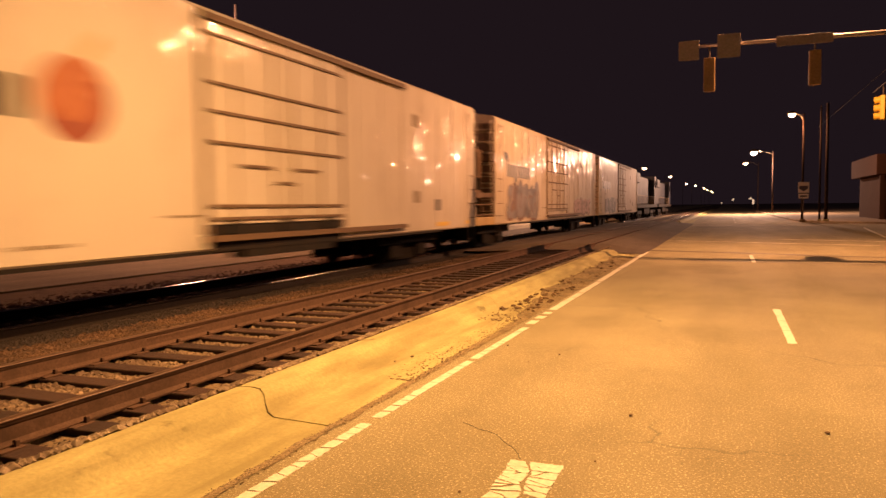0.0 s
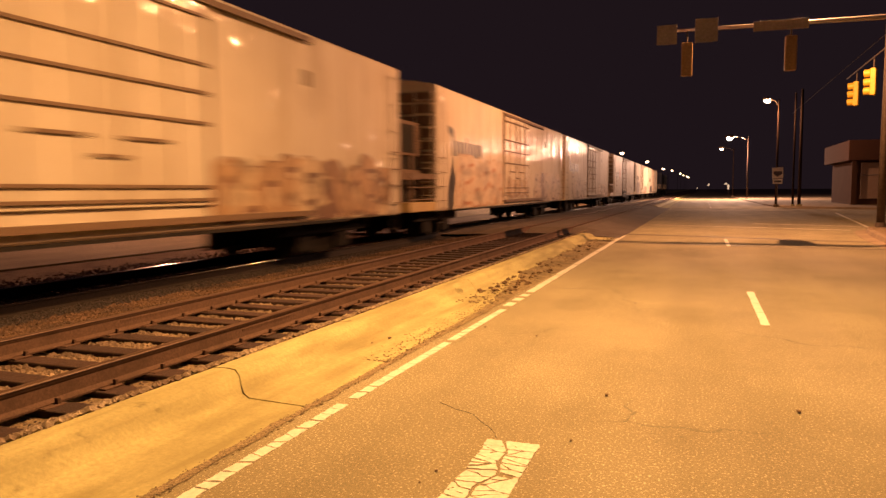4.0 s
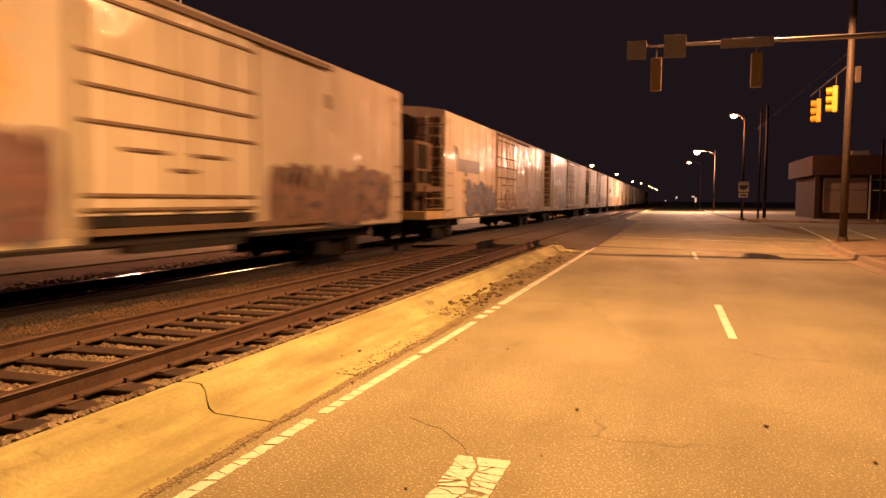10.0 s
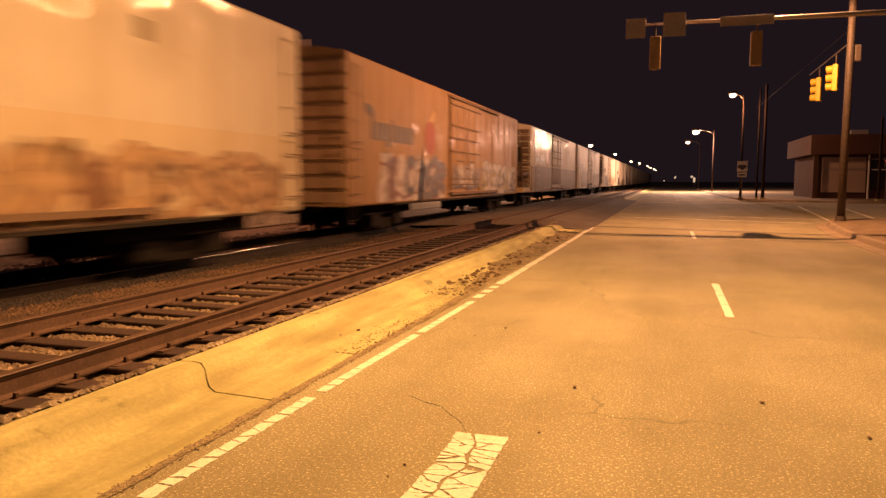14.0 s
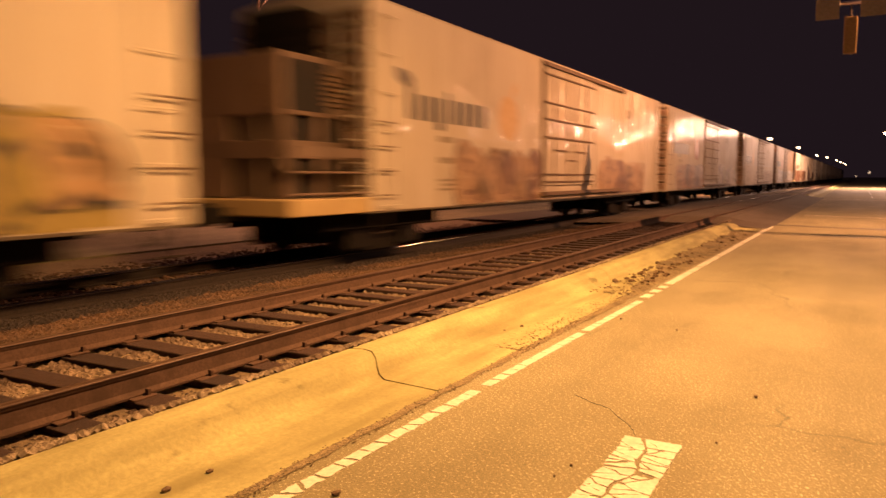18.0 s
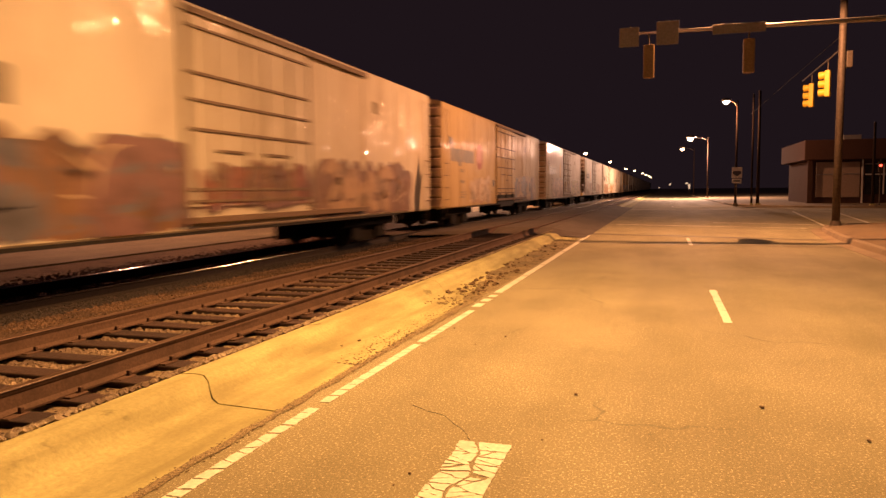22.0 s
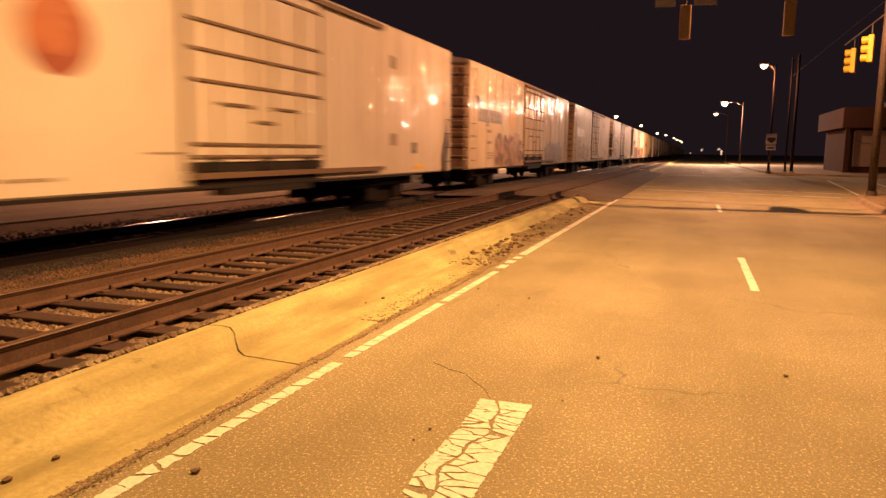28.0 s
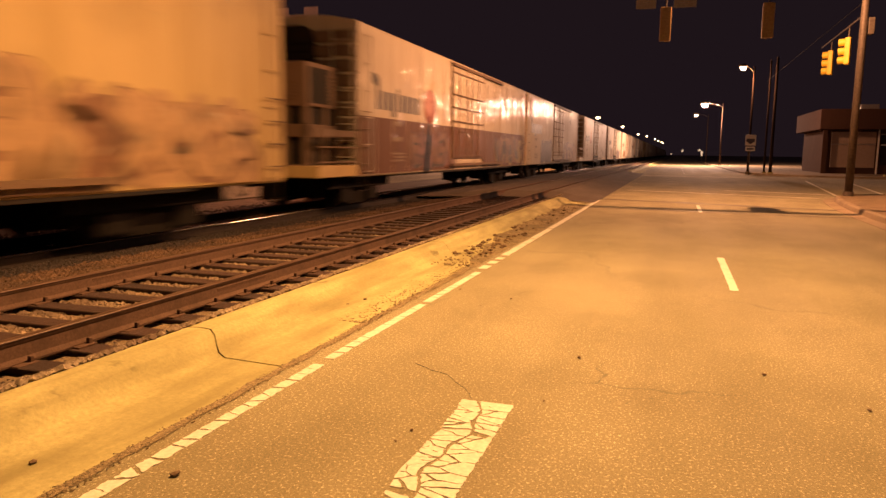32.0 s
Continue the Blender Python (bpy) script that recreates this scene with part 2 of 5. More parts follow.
MAT = {
    "asphalt": asphalt_material("asphalt", (0.135, 0.116, 0.060), (0.245, 0.213, 0.110), (0.58, 0.53, 0.34)),
    "crossing": asphalt_material("crossing_asphalt", (0.045, 0.033, 0.024), (0.08, 0.058, 0.042), (0.13, 0.10, 0.07)),
    "far_ground": surface("far_ground", (0.10, 0.08, 0.06), (0.2, 0.16, 0.12), 9, 0.3, 0.95, 0, 0.3, 0.02, (0.06, 0.05, 0.035)),
    "concrete": kerb_material("kerb_concrete", (0.325, 0.292, 0.125), (0.46, 0.42, 0.182), (0.175, 0.146, 0.055)),
    "gutter_dirt": surface("gutter_dirt", (0.115, 0.086, 0.040), (0.31, 0.245, 0.118), 26, 2.2, 0.95, 0, 0.9, 0.02, (0.12, 0.088, 0.041), (0.42, 0.62)),
    "dirt": surface("dirt", (0.10, 0.07, 0.04), (0.30, 0.22, 0.12), 45, 2.0, 0.95, 0, 0.8, 0.03, (0.10, 0.07, 0.045)),
    "dirt_dark": surface("seam_dirt", (0.09, 0.066, 0.035), (0.36, 0.28, 0.15), 60, 2.0, 0.95, 0, 0.9, 0.02),
    "kerb_old": surface("old_kerb_concrete", (0.20, 0.15, 0.09), (0.30, 0.23, 0.14), 60, 1.1, 0.85, 0, 0.3, 0.006, (0.13, 0.09, 0.05), (0.45, 0.75)),
    "pole_dark": surface("weathered_pole_metal", (0.020, 0.012, 0.009), (0.036, 0.023, 0.017), 12, 1.0, 0.85, 0.0, 0.1, 0.003, spec=0.08),
    "stone": surface("ballast_stone", (0.15, 0.115, 0.075), (0.40, 0.32, 0.215), 30, 1.5, 0.9, 0, 0.3, 0.01, (0.12, 0.08, 0.055), (0.4, 0.62)),
    "stone_mid": surface("brown_ballast_stone", (0.10, 0.068, 0.044), (0.31, 0.225, 0.145), 30, 1.5, 0.9, 0, 0.3, 0.01, (0.085, 0.055, 0.038), (0.4, 0.62)),
    "stone_dark": surface("oiled_ballast_stone", (0.052, 0.029, 0.017), (0.175, 0.100, 0.056), 30, 1.0, 0.9, 0, 0.3, 0.01, (0.045, 0.028, 0.019), (0.42, 0.6)),
    # Black for soot, with the shade beside the passing train coloured in.
    "stone_black": surface("shaded_sooty_ballast_stone", (0.010, 0.008, 0.008), (0.050, 0.036, 0.030), 30, 1.0, 0.9, 0, 0.3, 0.01),
    # Main line rails: oil, plus the shade under the train put into the colour.
    "rail_dark": surface("shaded_oily_rail", (0.012, 0.009, 0.008), (0.030, 0.021, 0.017), 50, 2.0, 0.8, 0.0, 0.3, 0.004, spec=0.2),
    "tie": surface("creosoted_wood", (0.022, 0.010, 0.007), (0.060, 0.027, 0.017), 14, 2.0, 0.9, 0, 0.8, 0.02, (0.085, 0.050, 0.030), (0.58, 0.8), (14, 1.2, 14), 0.35),
    "rail": surface("rail_rust", (0.068, 0.040, 0.029), (0.105, 0.063, 0.046), 50, 2.0, 0.9, 0.0, 0.3, 0.004, (0.054, 0.033, 0.024), spec=0.1),
    "rail_head": surface("rail_head", (0.050, 0.027, 0.018), (0.10, 0.055, 0.036), 30, 3.0, 0.45, 0.3, 0.05, 0.002, (0.07, 0.035, 0.022), (0.4, 0.6), (1, 0.03, 1)),
    "rail_shiny": surface("polished_rail_head", (0.40, 0.39, 0.38), (0.55, 0.53, 0.52), 30, 3.0, 0.14, 1.0, 0.03, 0.002),
    "line": surface("road_paint", (0.50, 0.475, 0.375), (0.66, 0.63, 0.50), 30, 3.0, 0.7, 0, 0.3, 0.004, (0.40, 0.355, 0.26), (0.54, 0.72)),
    "tar": surface("tar_strip", (0.03, 0.024, 0.018), (0.06, 0.048, 0.036), 30, 3.0, 0.6),
    "white": paint_material("white_car_paint", (0.59, 0.515, 0.395), (0.36, 0.26, 0.16), coat=0.22, gloss=0.06),
    "white_new": paint_material("clean_white_car_paint", (0.64, 0.58, 0.48), (0.47, 0.39, 0.29), 0.45, 0.25, 0.05, 0.5, 0.05),
    "cream": paint_material("yellowed_car_paint", (0.47, 0.335, 0.145), (0.29, 0.185, 0.08), 0.55, 0.6, 0.15, 0.03),
    "peach": paint_material("faded_peach_car_paint", (0.315, 0.190, 0.088), (0.19, 0.11, 0.054), 0.55, 0.6, 0.1, 0.02),
    "rust": surface("rusty_red_paint", (0.22, 0.055, 0.03), (0.30, 0.085, 0.045), 9, 2.0, 0.6, 0, 0.02, 0.001),
    "brown": paint_material("brown_car_paint", (0.125, 0.050, 0.020), (0.085, 0.040, 0.022), 0.55),
    "tan_band": paint_material("tan_car_paint", (0.52, 0.42, 0.28), (0.36, 0.26, 0.16)),
    # Car-end machinery: soot and the weak light there, both put into the colour.
    "dim_sooty": paint_material("dim_sooty_machinery_paint", (0.18, 0.118, 0.08), (0.085, 0.055, 0.038), 0.7, 0.8, 0.2, 0.0),
    "dim_sooty_pale": paint_material("dim_grimy_white_machinery_paint", (0.34, 0.25, 0.175), (0.15, 0.10, 0.07), 0.65, 0.8, 0.1, 0.0),
    # Browner and darker than the car sides.
    "end_brown": paint_material("brown_end_paint", (0.42, 0.275, 0.18), (0.20, 0.11, 0.07), 0.6),
    "black": surface("black_steel", (0.008, 0.007, 0.006), (0.020, 0.016, 0.013), 25, 2.0, 0.8, 0.0, 0.2, 0.004, (0.03, 0.018, 0.011), spec=0.2),
    "truck": surface("truck_steel", (0.006, 0.005, 0.004), (0.015, 0.011, 0.008), 25, 2.0, 0.9, 0.0, 0.3, 0.006, spec=0.15),
    "wheel": surface("wheel_steel", (0.015, 0.011, 0.009), (0.04, 0.028, 0.02), 25, 2.0, 0.6, 0.3, 0.1, 0.003),
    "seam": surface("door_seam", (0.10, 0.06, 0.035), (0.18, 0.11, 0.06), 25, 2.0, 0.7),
    "litter": surface("brown_litter", (0.07, 0.04, 0.02), (0.16, 0.10, 0.05), 60, 4.0, 0.9),
    "rod": surface("dirty_rod", (0.30, 0.21, 0.13), (0.42, 0.31, 0.20), 25, 2.0, 0.6),
    "signal_dull": surface("dull_signal_paint", (0.20, 0.125, 0.05), (0.28, 0.18, 0.075), 12, 1.0, 0.5, 0, 0.05, 0.002),
    "galv": surface("galvanised_steel", (0.34, 0.31, 0.28), (0.46, 0.43, 0.40), 18, 1.5, 0.5, 0.6, 0.08, 0.002),
    "pole": surface("dull_pole_metal", (0.06, 0.045, 0.035), (0.11, 0.085, 0.065), 12, 1.0, 0.6, 0.3, 0.1, 0.003),
    "sign_back": surface("sign_back_aluminium", (0.24, 0.20, 0.17), (0.32, 0.27, 0.23), 12, 1.0, 0.55, 0.3, 0.05, 0.002),
    "sign_face": surface("sign_face_white", (0.66, 0.64, 0.6), (0.76, 0.74, 0.7), 12, 1.0, 0.5),
    "sign_blue": surface("sign_face_dark", (0.05, 0.05, 0.09), (0.08, 0.08, 0.12), 12, 1.0, 0.5),
    "signal_yellow": surface("signal_yellow", (0.62, 0.40, 0.03), (0.76, 0.52, 0.05), 12, 1.0, 0.45, 0, 0.05, 0.002),
    "wall": surface("stucco_wall", (0.05, 0.028, 0.021), (0.08, 0.045, 0.034), 20, 0.6, 0.95, 0, 0.3, 0.006, (0.075, 0.042, 0.032), spec=0.05),
    "fascia": surface("brown_fascia", (0.070, 0.038, 0.029), (0.10, 0.055, 0.042), 10, 0.6, 0.95, spec=0.05),
    "pale_panel": surface("pale_panel", (0.30, 0.22, 0.17), (0.38, 0.29, 0.23), 10, 0.8, 0.7),
    "glass_dark": surface("dark_window", (0.015, 0.014, 0.014), (0.03, 0.028, 0.026), 4, 0.8, 0.12, 0, 0, 0.001),
    "loco": paint_material("locomotive_paint", (0.018, 0.020, 0.030), (0.014, 0.013, 0.014), 0.6, coat=0.04, gloss=0.2),
    "letters": surface("dark_green_lettering", (0.025, 0.020, 0.010), (0.055, 0.043, 0.020), 20, 2.0, 0.5, 0, 0.02, 0.001),
    "data": surface("stencil_paint", (0.16, 0.12, 0.07), (0.26, 0.2, 0.12), 20, 2.0, 0.6, 0, 0.02, 0.001),
    "orange": surface("faded_orange_paint", (0.33, 0.10, 0.035), (0.42, 0.15, 0.055), 9, 2.0, 0.5, 0, 0.02, 0.001, (0.4, 0.14, 0.06)),
    "ghost": surface("worn_orange_paint", (0.48, 0.30, 0.13), (0.6, 0.42, 0.22), 9, 2.0, 0.6, 0, 0.02, 0.001),
    "lens_red": glow("red_lens", (1.0, 0.06, 0.03), 6.0),
    "lamp_glow": glow("sodium_glow", (1.0, 0.66, 0.36), 60.0),
    "lamp_far": glow("far_sodium_glow", (1.0, 0.62, 0.34), 14.0),
    "shop_glow": glow("far_shop_glow", (1.0, 0.66, 0.42), 0.7),
}


def spray(name, c):
    return surface("spray_" + name, tuple(k * 0.7 for k in c), c, 6.0, 1.2, 0.55, 0, 0.02, 0.001, tuple(k * 0.45 for k in c), (0.5, 0.62))


SPRAY = {k: spray(k, c) for k, c in {
    "black": (0.05, 0.04, 0.035), "brown": (0.20, 0.10, 0.05), "tan": (0.42, 0.26, 0.13), "grey": (0.22, 0.19, 0.18), "silver": (0.48, 0.42, 0.38), "purple": (0.19, 0.095, 0.085),
    "blue": (0.13, 0.15, 0.26), "orange": (0.50, 0.25, 0.105), "red": (0.26, 0.085, 0.05), "yellow": (0.62, 0.46, 0.05), "olive": (0.34, 0.25, 0.07), "faint": (0.56, 0.42, 0.26), "pink": (0.52, 0.30, 0.22), "dark_orange": (0.40, 0.18, 0.06), "slate": (0.13, 0.12, 0.14)}.items()}


# ---- mesh helpers ----
def link_mesh(name, me, parent=None, label="", loc=None):
    ob = new(name, me)
    if parent is not None:
        ob.parent = parent
    if loc is not None:
        ob.location = loc
    if label:
        ob["label"] = label
    return ob


def mesh_of(name, bm, material, smooth=False):
    me = bpy.data.meshes.new(name)
    bmesh.ops.recalc_face_normals(bm, faces=bm.faces)
    bm.to_mesh(me)
    bm.free()
    if smooth:
        for p in me.polygons:
            p.use_smooth = True
    me.materials.append(MAT[material] if isinstance(material, str) else material)
    return me


def part(name, bm, material, parent, label="", smooth=False, loc=None):
    return link_mesh(name, mesh_of(name, bm, material, smooth), parent, label, loc)


def add_box(bm, x0, x1, y0, y1, z0, z1, bevel=0.0):
    r = bmesh.ops.create_cube(bm, size=1.0, matrix=Matrix.LocRotScale(((x0 + x1) / 2, (y0 + y1) / 2, (z0 + z1) / 2), None, (abs(x1 - x0), abs(y1 - y0), abs(z1 - z0))))
    if bevel:
        es = {e for v in r["verts"] for e in v.link_edges}
        bmesh.ops.bevel(bm, geom=list(es), offset=bevel, segments=2, profile=0.5, affect="EDGES")
    return bm


def box(x0, x1, y0, y1, z0, z1, bevel=0.0):
    return add_box(bmesh.new(), x0, x1, y0, y1, z0, z1, bevel)


def add_tube(bm, a, b, r0, r1=None, seg=10, caps=True):
    a, b = Vector(a), Vector(b)
    d = b - a
    q = d.to_track_quat("Z", "Y").to_matrix().to_4x4()
    bmesh.ops.create_cone(bm, cap_ends=caps, segments=seg, radius1=r0, radius2=r0 if r1 is None else r1, depth=d.length, matrix=Matrix.Translation((a + b) / 2) @ q)
    return bm


def tube(a, b, r0, r1=None, seg=10):
    return add_tube(bmesh.new(), a, b, r0, r1, seg)


def prism(points, depth_axis, d0, d1, bm=None):
    """A closed outline pushed along an axis: points are (u, v) in the other two axes."""
    bm = bm or bmesh.new()
    def at(u, v, d):
        return {"x": (d, u, v), "y": (u, d, v), "z": (u, v, d)}[depth_axis]
    lo = [bm.verts.new(at(u, v, d0)) for u, v in points]
    hi = [bm.verts.new(at(u, v, d1)) for u, v in points]
    n = len(points)
    bm.faces.new(lo[::-1])
    bm.faces.new(hi)
    for i in range(n):
        bm.faces.new((lo[i], lo[(i + 1) % n], hi[(i + 1) % n], hi[i]))
    return bm


def thing(name, label, category, group="", loc=(0, 0, 0), kind=""):
    ob = new(name)
    ob.location = loc
    return tagged(ob, label, category, group, kind)


# ---- ground, road, crossing ----
ROAD_END = 900.0
KERB_Y0, KERB_Y1 = -14.0, 24.2


def sheet(name, x0, x1, y0, y1, z, material, label, category, step=0.0):
    bm = bmesh.new()
    vs = [bm.verts.new(p) for p in ((x0, y0, z), (x1, y0, z), (x1, y1, z), (x0, y1, z))]
    bm.faces.new(vs)
    ob = link_mesh(name, mesh_of(name, bm, material))
    return tagged(ob, label, category, kind="structure")


sheet("ground", -1600, 1600, -900, 2500, -0.30, "far_ground", "dusty bare ground lit by street lamps", "ground")
road = tagged(link_mesh("road", mesh_of("road", box(-2.64, 4.9, -60, 26.0, -0.31, 0.0), "asphalt")), "worn pale asphalt road with fine cracks", "road", kind="structure")
cross = tagged(link_mesh("road_2", mesh_of("road_2", prism([(-40.0, 26.0), (-2.2, 26.0), (60.0, 26.0), (60.0, 62.0), (-40.0, 62.0)], "z", -0.31, -0.006), "asphalt")), "asphalt cross street running over the tracks", "road", kind="structure")
ahead = tagged(link_mesh("road_3", mesh_of("road_3", box(-2.7, 6.2, 62.0, ROAD_END, -0.31, 0.0), "asphalt")), "asphalt road going on beyond the junction", "road", kind="structure")
beyond = tagged(link_mesh("road_4", mesh_of("road_4", box(-26.0, -13.2, -80, ROAD_END, -0.31, 0.02), "asphalt")), "lamp-lit street on the far side of the tracks", "road", kind="structure")

# dark patch of asphalt round the rails where the street crosses them
bm = bmesh.new()
cols = ((-13.4, 0.0), (-12.4, 0.3), (-8.3, 0.3), (-6.3, 1.0), (-3.75, 1.0), (-3.3, 0.55), (-2.4, 0.0))
rowsy = ((24.0, 0.35), (25.6, 1.0), (60.4, 1.0), (62.0, 0.35))
grid = [[bm.verts.new((x, y, 0.002 + 0.247 * a * b)) for x, a in cols] for y, b in rowsy]
for r0, r1 in zip(grid, grid[1:]):
    for k in range(len(cols) - 1):
        bm.faces.new((r0[k], r0[k + 1], r1[k + 1], r1[k]))
tagged(link_mesh("crossing", mesh_of("crossing", bm, "crossing")), "dark asphalt level crossing round the rails", "level crossing", kind="structure")
for y0, slope, half in ((25.45, -0.307, 0.13), (21.66, -0.088, 0.07)):
    k = 48
    xs = [-2.45 + 7.2 * i / k for i in range(k + 1)]
    wide = [half * (1.0 + 0.5 * noise.noise((x * 1.7, y0, 0)) + (0.5 if half > 0.1 and 1.6 < x < 2.7 else 0.0)) for x in xs]
    mid = [y0 + slope * x + 0.06 * noise.noise((x * 0.9, y0, 3)) for x in xs]
    top = [(x, m + w + random.uniform(-0.02, 0.02)) for x, m, w in zip(xs, mid, wide)]
    bot = [(x, m - w + random.uniform(-0.02, 0.02)) for x, m, w in zip(xs, mid, wide)]
    tagged(link_mesh("tar_strip", mesh_of("tar_strip", prism(bot + top[::-1], "z", -0.004, 0.004), "tar")), "dark sealed joint across the asphalt", "road", kind="structure")

# ballast bed under both tracks
bm = prism([(-13.2, -0.31), (-13.2, -0.02), (-11.6, -0.10), (-8.0, -0.11), (-7.3, -0.05), (-6.5, 0.06), (-3.62, 0.07), (-3.62, -0.31)], "y", -600.0, ROAD_END)
tagged(link_mesh("ballast_bed", mesh_of("ballast_bed", bm, "dirt")), "dirty gravel bed under the two tracks", "ballast", kind="structure")

# ---- kerb with its gutter, cast in lengths ----
KERB_PROFILE = [(-3.66, -0.31), (-3.66, 0.16), (-3.62, 0.175), (-3.50, 0.18), (-3.42, 0.17), (-3.36, 0.14), (-3.30, 0.085), (-3.24, 0.04), (-3.16, 0.02), (-2.66, 0.004), (-2.66, -0.05)]


def kerb_length(profile, y0, y1, name, parent, taper=False):
    bm = bmesh.new()
    n = max(2, int((y1 - y0) / (0.13 if taper else 0.5)))
    rings = []
    for i in range(n + 1):
        y = y0 + (y1 - y0) * i / n
        s = 1.0
        if taper:
            s = math.sqrt(max(0.0, 1 - ((y - y0) / (y1 - y0)) ** 3)) * 0.9 + 0.1
        ring = []
        for k, (x, z) in enumerate(profile):
            wob = noise.noise((x * 3, y * 1.3, z * 3)) * 0.008
            skew = 0.2 * min(1.0, max(0.0, (-3.2 - x) / 0.2))
            ring.append(bm.verts.new((x + wob, y + skew, z * s + wob * 0.5 if z > 0 else z)))
        rings.append(ring)
    for a, b in zip(rings, rings[1:]):
        for k in range(len(profile) - 1):
            bm.faces.new((a[k], a[k + 1], b[k + 1], b[k]))
    bm.faces.new(rings[0][::-1])
    bm.faces.new(rings[-1])
    return part(name, bm, "concrete", parent, smooth=False)


kerb = thing("kerb", "pale concrete kerb and gutter with a cracked joint", "kerb", kind="structure")
for y0, y1 in ((-14.0, -8.2), (-8.195, -1.8), (-1.795, 4.545), (4.565, 10.6), (10.61, 16.8), (16.81, 22.4)):
    kerb_length(KERB_PROFILE, y0, y1, "kerb_section", kerb)
kerb_length(KERB_PROFILE, 22.41, 24.3, "kerb_section", kerb, True)
far_kerb = thing("kerb_2", "concrete kerb along the tracks beyond the junction", "kerb", kind="structure")
for i in range(5):
    kerb_length([(x - 0.1, z) for x, z in KERB_PROFILE], 62.5 + i * 30, 92.4 + i * 30, "kerb_section", far_kerb)

# right-hand corner kerb and the bare island behind it
CORNER = [(4.75, -40.0), (4.75, 10.0), (4.80, 17.0), (4.86, 21.0), (4.96, 23.6), (5.18, 26.4), (5.42, 28.6), (5.75, 30.3), (6.5, 31.7), (8.2, 32.6), (12.0, 33.0), (40.0, 33.2)]


def kerb_path(path, name, label):
    root = thing(name, label, "kerb", kind="structure")
    for k, (a, b) in enumerate(zip(path, path[1:])):
        a, b = Vector((*a, 0)), Vector((*b, 0))
        d = (b - a).normalized()
        s = Vector((d.y, -d.x, 0))
        bm = bmesh.new()
        prof = [(-0.35, -0.05), (-0.35, 0.006), (0.0, 0.015), (0.04, 0.13), (0.07, 0.15), (0.2, 0.15), (0.2, -0.05)]
        ra = [bm.verts.new(a + s * u + Vector((0, 0, v))) for u, v in prof]
        rb = [bm.verts.new(b - d * 0.008 + s * u + Vector((0, 0, v))) for u, v in prof]
        for i in range(len(prof)):
            j = (i + 1) % len(prof)
            bm.faces.new((ra[i], ra[j], rb[j], rb[i]))
        bm.faces.new(ra[::-1])
        bm.faces.new(rb)
        part("kerb_section", bm, "kerb_old", root)


kerb_path(CORNER, "kerb_3", "curved concrete corner kerb with gutter")
FAR_CORNER = [(40.0, 59.6), (13.0, 60.2), (9.5, 62.0), (7.2, 64.3), (5.9, 67.5), (5.5, 73.0), (5.2, 107.0), (5.2, 200.0)]
kerb_path(FAR_CORNER, "kerb_4", "curved concrete kerb across the junction")
isl = prism([(x + 0.2, y) for x, y in CORNER[:-1]] + [(40.0, 33.0), (40.0, -40.0)], "z", -0.05, 0.13)
tagged(link_mesh("pavement", mesh_of("pavement", isl, "dirt")), "bare earth verge behind the corner kerb", "verge", kind="structure")
isl = prism([(x + 0.25, y) for x, y in FAR_CORNER[1:]] + [(60.0, 200.0), (60.0, 62.7)], "z", -0.05, 0.12)
tagged(link_mesh("pavement_2", mesh_of("pavement_2", isl, "kerb_old")), "pavement across the junction", "pavement", kind="structure")

# ---- road markings, worn into separate flakes ----


def flake(x0, x1, y0, y1, j=0.012):
    """A chip of worn paint with a ragged outline."""
    pts = []
    ring = ((x0, y0), (x1, y0), (x1, y1), (x0, y1))
    for (ax, ay), (bx, by) in zip(ring, ring[1:] + ring[:1]):
        n = max(2, min(12, int(max(abs(bx - ax), abs(by - ay)) / 0.02)))
        for k in range(n):
            f = k / n
            pts.append((ax + (bx - ax) * f + random.uniform(-j, j) * 0.7, ay + (by - ay) * f + random.uniform(-j, j) * 0.7))
    return prism(pts, "z", -0.001, 0.0045)


edge = thing("edge_line", "worn white edge line broken into flakes", "road marking", kind="structure")
for y0, y1 in ((9.5, 9.8), (10.0, 10.25), (10.45, 10.65), (10.9, 13.2), (13.3, 15.2), (15.3, 18.5), (18.6, 25.4)):
    part("paint_flake", flake(-2.50, -2.38, y0, y1), "line", edge)
mark = thing("lane_mark", "wide white lane dash cracked into small flakes", "road marking", kind="structure")


def clipped(poly, px, py, nx, ny):
    """The part of a convex outline on the inner side of a line."""
    out = []
    for (ax, ay), (bx, by) in zip(poly, poly[1:] + poly[:1]):
        da, db = (ax - px) * nx + (ay - py) * ny, (bx - px) * nx + (by - py) * ny
        if da <= 0:
            out.append((ax, ay))
        if da * db < 0:
            f = da / (da - db)
            out.append((ax + (bx - ax) * f, ay + (by - ay) * f))
    return out


